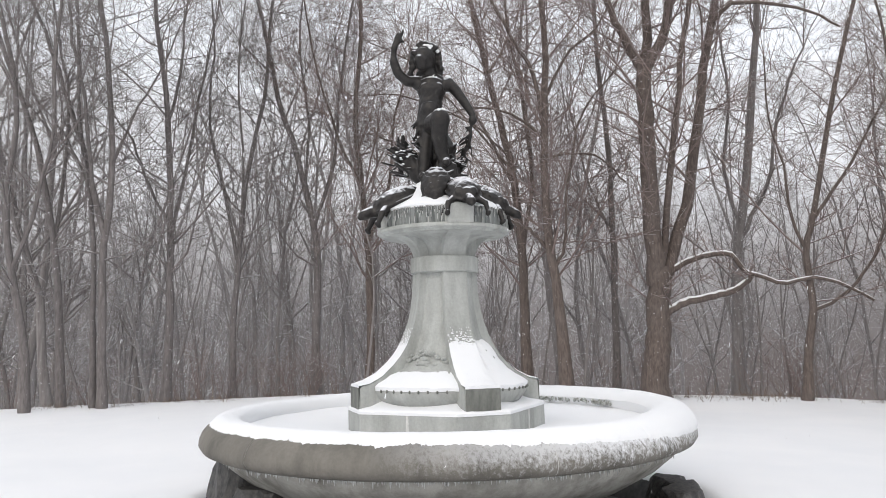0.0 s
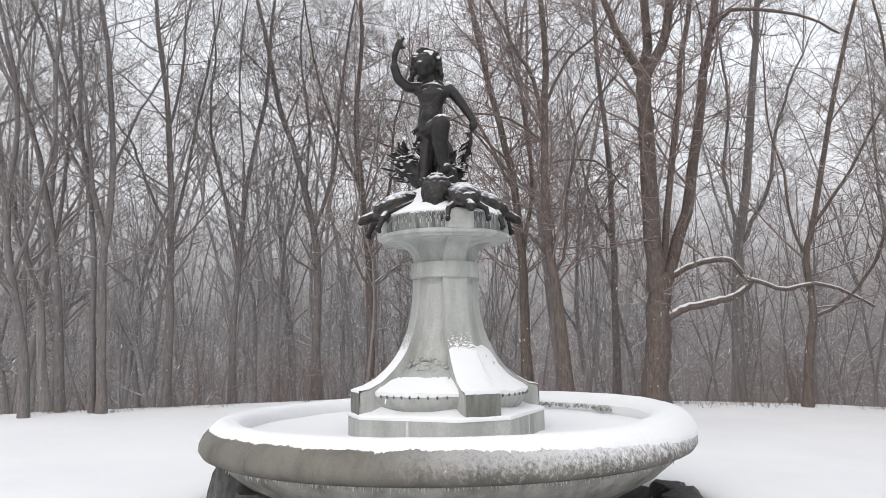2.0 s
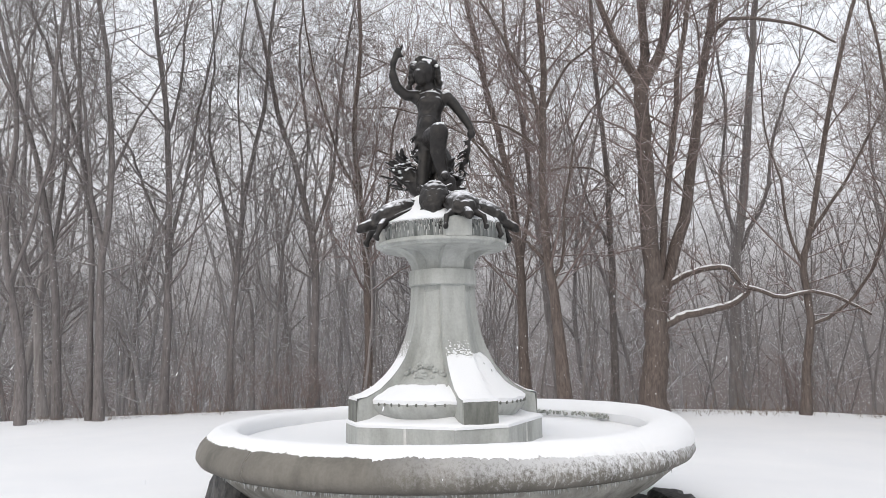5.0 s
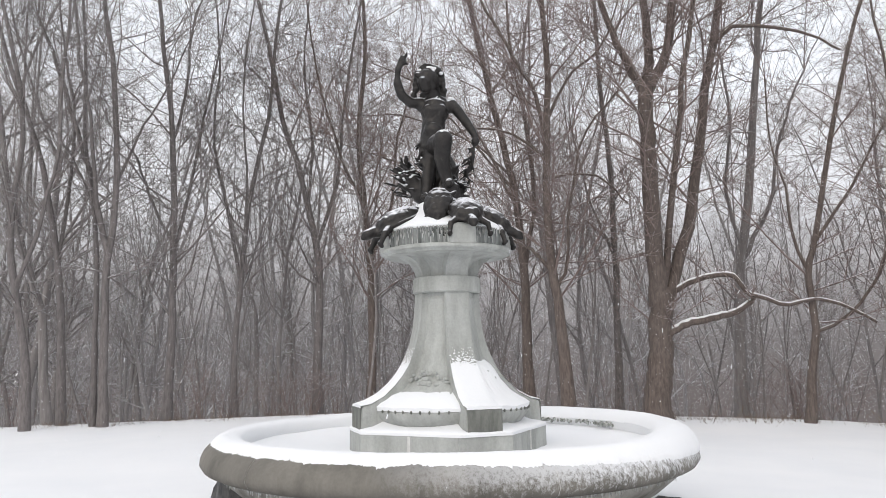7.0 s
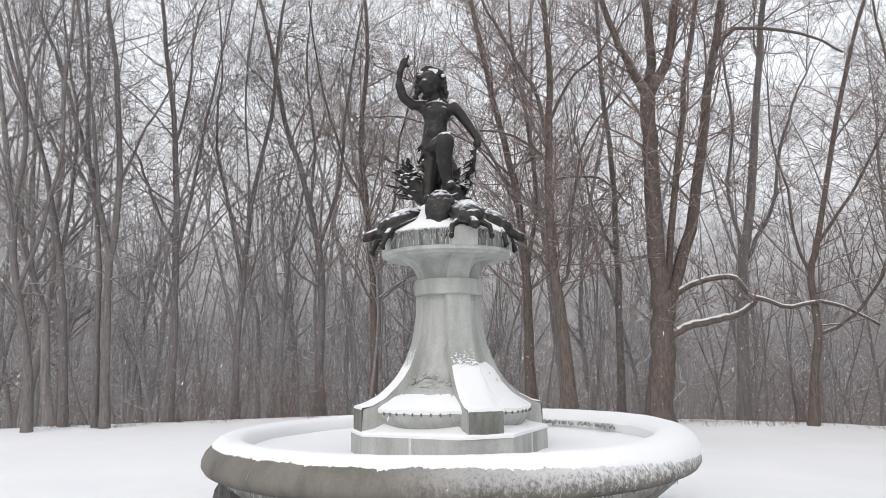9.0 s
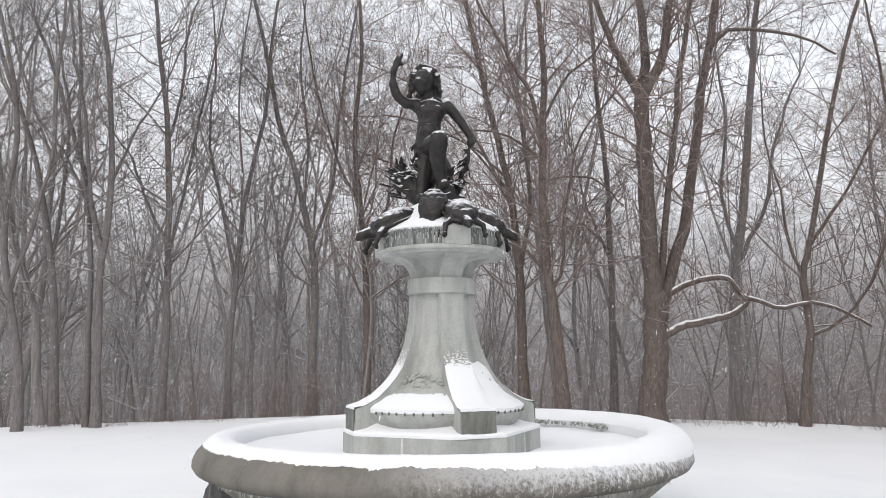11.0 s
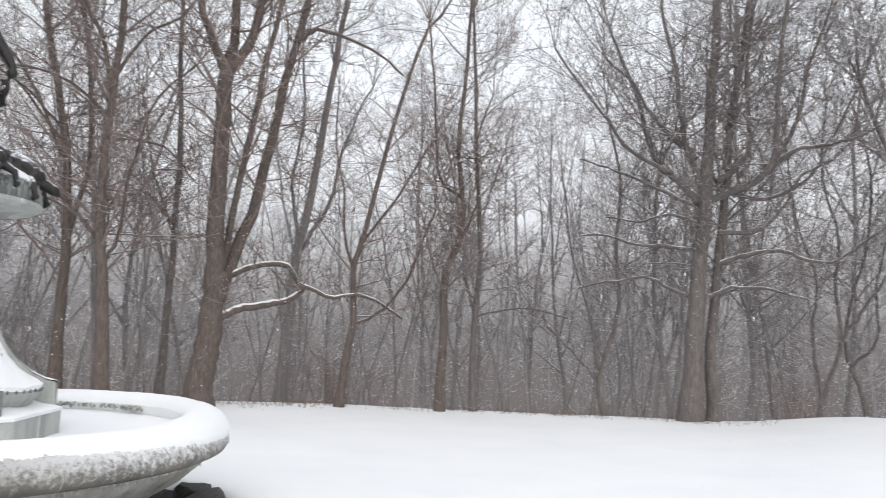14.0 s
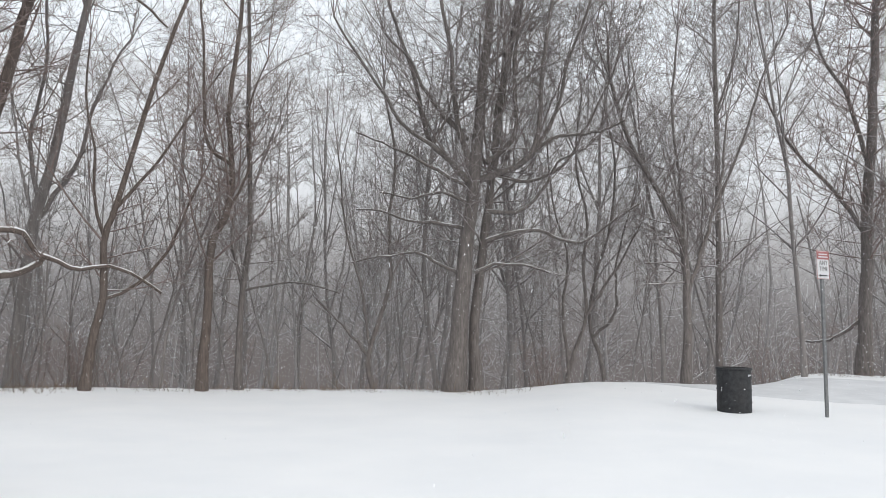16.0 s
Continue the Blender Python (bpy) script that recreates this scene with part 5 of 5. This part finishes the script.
def build_creature(kind, at, turn, size, label):
    """Low bronze animals sprawled over the capital: a domed back, head and four feet."""
    rng = random.Random(kind)
    bm = bmesh.new()
    ball(bm, (0, 0.01, 0.05), 0.15, 0.205, 0.105, (0, 0, 0), 24)
    ball(bm, (0, 0.01, 0.035), 0.168, 0.225, 0.028, (0, 0, 0), 24)
    # neck and blunt head
    tube(bm, [(0, -0.17, 0.045), (0.01, -0.225, 0.055), (0.012, -0.25, 0.055)], [0.05, 0.044, 0.042], 10)
    ball(bm, (0.013, -0.262, 0.054), 0.046, 0.055, 0.042)
    ball(bm, (0.013, -0.305, 0.044), 0.026, 0.028, 0.022, (0, 0, 0), 10)
    # flippers, the fore pair longer
    for sx in (-1, 1):
        tube(bm, [(sx * 0.1, -0.12, 0.025), (sx * 0.165, -0.18, 0.005), (sx * 0.175, -0.235, -0.045)], [0.036, 0.028, 0.02], 8)
        ball(bm, (sx * 0.177, -0.25, -0.062), 0.026, 0.02, 0.034, (20, 0, 0), 10)
        tube(bm, [(sx * 0.1, 0.13, 0.02), (sx * 0.155, 0.185, 0.0), (sx * 0.175, 0.22, -0.02)], [0.034, 0.026, 0.018], 8)
    tube(bm, [(0, 0.2, 0.03), (0, 0.275, 0.012)], [0.024, 0.008], 8)
    # plates of the shell
    for ring, count in ((0.0, 1), (0.5, 6), (0.85, 11)):
        for j in range(count):
            a = 2 * math.pi * (j + 0.3 * rng.random()) / count
            ball(bm, (0.15 * ring * math.cos(a), 0.01 + 0.205 * ring * math.sin(a), 0.05 + 0.102 * math.sqrt(1 - ring * ring)), 0.038, 0.046, 0.008, (math.degrees(-0.9 * ring * math.sin(a)), math.degrees(0.9 * ring * math.cos(a)), 0), 8)
    ob = fuse("bronze_turtle", bm, label, "statue", 0.009, None, (0, 0, 0))
    ob.matrix_basis = pose(FX + at[0], FY + at[1], at[2], *turn) @ Matrix.Scale(size, 4)
    return ob


build_statue()


def build_statue_snow():
    """Clots of snow caught on the bronze figure."""
    rng = random.Random(31)
    bm = bmesh.new()
    for x, y, z, sx, sy, sz, n in [(-0.13, -0.01, 3.968, 0.085, 0.09, 0.02, 16), (-0.07, -0.03, 3.94, 0.05, 0.06, 0.02, 6), (-0.01, -0.30, 3.285, 0.045, 0.05, 0.014, 8),
                                   (0.06, 0.02, 3.688, 0.045, 0.04, 0.012, 6), (-0.20, 0.02, 3.692, 0.04, 0.035, 0.01, 4), (-0.05, -0.06, 3.70, 0.02, 0.02, 0.03, 3)]:
        for _ in range(n):
            a, r = rng.uniform(0, 6.28), math.sqrt(rng.random())
            k = rng.uniform(0.25, 0.5)
            ball(bm, (x + sx * r * math.cos(a), y + sy * r * math.sin(a), z - sz * 1.6 * r * r), sx * k, sy * k, 0.016, (0, 0, 0), 8)
    for _ in range(16):
        # flecks on the leaves beside the legs
        ball(bm, (rng.uniform(-0.42, -0.16), rng.uniform(-0.08, 0.05), rng.uniform(2.86, 3.05)), 0.02, 0.02, 0.009, (0, 0, 0), 6)
    tagged(fuse("statue_snow", bm, "clots of snow caught on the bronze figure", "snow", 0.008, SNOW), kind="stuff")


build_statue_snow()
build_creature(1, (0.17, -0.40, 2.50), (30, 0, 10), 0.95, "bronze turtle climbing down the snowy capital, half covered")
build_creature(2, (-0.39, -0.16, 2.45), (24, 0, -72), 1.12, "bronze turtle stretched over the edge of the capital")
build_creature(3, (0.37, -0.08, 2.475), (30, 0, 74), 1.02, "bronze turtle crawling over the capital, dusted with snow")
build_creature(4, (-0.055, -0.31, 2.60), (66, 0, -8), 0.8, "small bronze turtle sitting up in the snow")
build_creature(5, (-0.12, 0.42, 2.50), (26, 0, 195), 0.85, "bronze turtle on the far side of the capital")

# ---- rocks under the basin ----
def build_rock(seed, x, y, z, sx, sy, sz, turn):
    bm = bmesh.new()
    bmesh.ops.create_icosphere(bm, subdivisions=3, radius=1.0)
    for v in bm.verts:
        q = v.co * 1.6 + Vector((seed * 3.1, 0, 0))
        v.co *= 1 + 0.3 * noise.noise(q) + 0.12 * noise.noise(q * 3)
        v.co.z = min(v.co.z, 0.75)
    ob = finish("rock", bm, ROCK, smooth=False)
    ob.matrix_basis = pose(x, y, z, 0, 0, turn) @ Matrix.Diagonal((sx, sy, sz, 1))
    tagged(ob, "dark wet rock under the fountain basin", "rock", "rocks under the basin")


rng_rock = random.Random(4)
for i, (a, r, top) in enumerate([(-62, 1.78, 0.5), (-52, 1.7, 0.3), (-38, 1.7, 0.12), (-74, 1.75, 0.42), (42, 1.75, 0.04), (56, 1.85, 0.12), (68, 1.9, 0.17), (80, 1.9, 0.13), (92, 1.9, 0.1), (20, 1.7, 0.02), (0, 1.7, 0.0), (-18, 1.7, 0.05)]):
    hgt = (top + 0.36) / 1.7
    build_rock(i, FX + r * math.sin(radians(a)), FY - r * math.cos(radians(a)), top - 0.75 * hgt, 0.24 + 0.05 * rng_rock.random(), 0.2, hgt, a)


# ---- litter bin and sign ----
def build_bin():
    b = empty("litter_bin", 12.55, -2.06, land(12.55, -2.06), "black ribbed metal drum used as a litter bin, flecked with snow", "litter bin")
    prof = [(0.02, -0.06), (0.262, -0.06), (0.262, 0.0)]
    for k in range(3):
        z = 0.16 + 0.2 * k
        prof += [(0.262, z - 0.025), (0.269, z), (0.262, z + 0.025)]
    prof += [(0.264, 0.68), (0.25, 0.68), (0.245, 0.2), (0.02, 0.18)]
    part("drum", revolve(bmesh.new(), prof, 40), BLACK, b)
    bm = revolve(bmesh.new(), [(0.262, 0.665), (0.276, 0.67), (0.28, 0.685), (0.273, 0.70), (0.25, 0.70), (0.247, 0.68)], 40)
    part("rim", bm, BLACK, b, "rolled metal rim")
    rng = random.Random(6)
    for k in range(16):
        a, z = rng.uniform(0, 6.28), rng.choice((0.02, 0.175, 0.375, 0.575)) + rng.uniform(-0.01, 0.02)
        bm = ball(bmesh.new(), (0.268 * math.cos(a), 0.268 * math.sin(a), z), 0.013 * rng.uniform(0.5, 1.6), 0.01, 0.008, (0, 0, math.degrees(a) + 90), 6)
        part("snow_fleck", bm, SNOW, b, "clinging snow")


def letters(parent, word, x, z, size, mat):
    c = bpy.data.curves.new("lettering", "FONT")
    c.body, c.size, c.align_x, c.align_y, c.extrude = word, size, "CENTER", "CENTER", 0.001
    c.materials.append(mat)
    ob = new("lettering", c)
    ob.parent = parent
    ob.matrix_basis = pose(x, -0.006, z, 90, 0, 0)
    tagged(ob, "printed sign lettering")


def build_sign():
    x, y = 12.89, -3.355
    az = 78 - 55
    s = empty("parking_sign", x, y, land(x, y), "white and red parking sign on a thin galvanised steel post", "street sign")
    s.rotation_euler = (radians(0.5), radians(-1.2), radians(-az))
    bm = bmesh.new()
    for px, sx, sy in ((0, 0.05, 0.006), (-0.026, 0.006, 0.028), (0.026, 0.006, 0.028)):
        box(bm, pose(px, 0.012 + sy / 2, 1.22), sx, sy, 2.66)
    part("post", bm, STEEL, s, "steel channel post")
    bm = box(bmesh.new(), pose(0, 0.004, 2.33), 0.30, 0.004, 0.44, 0.0015)
    plate = part("plate", bm, WHITE, s, "white metal plate", smooth=False)
    bm = box(bmesh.new(), pose(0, -0.0005, 2.475), 0.27, 0.003, 0.12)
    part("red_panel", bm, RED, plate, "red panel with white bars")
    for k, w in ((0, 0.2), (1, 0.22)):
        part("bar", box(bmesh.new(), pose(0, -0.003, 2.495 - 0.042 * k), w, 0.002, 0.018), WHITE, plate)
    for z0 in (2.115, 2.545):
        part("border", box(bmesh.new(), pose(0, 0.0005, z0), 0.29, 0.003, 0.007), RED, plate)
    for x0 in (-0.142, 0.142):
        part("border", box(bmesh.new(), pose(x0, 0.0005, 2.33), 0.007, 0.003, 0.43), RED, plate)
    letters(plate, "ANY", 0, 2.36, 0.10, HAZED_PRINT)
    letters(plate, "TIME", 0, 2.265, 0.10, HAZED_PRINT)
    bm = box(bmesh.new(), pose(0.015, -0.001, 2.165), 0.16, 0.003, 0.018)
    v = [bm.verts.new(p) for p in ((-0.06, -0.003, 2.14), (-0.06, -0.003, 2.19), (-0.115, -0.003, 2.165))]
    bm.faces.new(v)
    part("arrow", bm, BLACK, plate, "black arrow")
    bm = bmesh.new()
    for z0 in (2.16, 2.5):
        ball(bm, (0, -0.001, z0), 0.008, 0.004, 0.008, (0, 0, 0), 8)
    part("bolts", bm, STEEL, plate)


build_bin()
build_sign()


# ---- falling snow ----
def build_flakes():
    rng = np.random.RandomState(7)
    vs, fs = [], []
    base = 0

    def strew(count, d0, d1, power, size0, size1, top):
        nonlocal base
        az = np.radians(rng.uniform(-44, 96, count))
        d = d0 + (d1 - d0) * rng.rand(count) ** power
        z = -2.2 + (top * (d / d1) ** 0.6 + 4.2) * rng.rand(count)
        c = np.stack([EYE_X + d * np.sin(az), EYE_Y + d * np.cos(az), z], 1)
        keep = np.hypot(c[:, 0] - FX, c[:, 1] - FY) > 2.3
        keep &= (c[:, 2] > 0.1) | (d > 20)
        c = c[keep]
        n = len(c)
        size = rng.uniform(size0, size1, (n, 1))
        u = rng.normal(size=(n, 3))
        u /= np.linalg.norm(u, axis=1, keepdims=True)
        v = np.cross(u, rng.normal(size=(n, 3)))
        v /= np.linalg.norm(v, axis=1, keepdims=True)
        w = np.array([0.25, 0.0, 1.0]) * 0.35
        u, v = u * size * (0.8 if d1 > 10 else 0.7), (v + w * (1 if d1 > 10 else 5)) * size
        vs.append(np.stack([c - u - v, c + u - v, c + u + v, c - u + v], 1).reshape(-1, 3))
        fs.append(np.arange(4 * n).reshape(n, 4) + base)
        base += 4 * n

    strew(260, 2.4, 5, 0.7, 0.002, 0.0048, 3)
    strew(1100, 3, 9, 0.6, 0.0025, 0.0055, 5)
    strew(14000, 7, 16, 0.6, 0.003, 0.006, 10)
    # farther flakes are oversized and dense, added to stand in for haze
    strew(NEAR_FLAKES, 15, 26, 0.8, 0.0065, 0.0115, 16)
    strew(FAR_FLAKES, 22, 60, 0.7, 0.012, 0.02, 30)
    ob = new("falling_snow", from_arrays("falling_snow", np.concatenate(vs), np.concatenate(fs), FLAKE, False))
    tagged(ob, "white flakes of falling snow in the air", "snowfall", kind="stuff")


NEAR_FLAKES, FAR_FLAKES = 80000, 85000
FLAKE = make_plain("snowflake", (0.86, 0.87, 0.89), (0.9, 0.9, 0.92), 5, 0.9)
build_flakes()
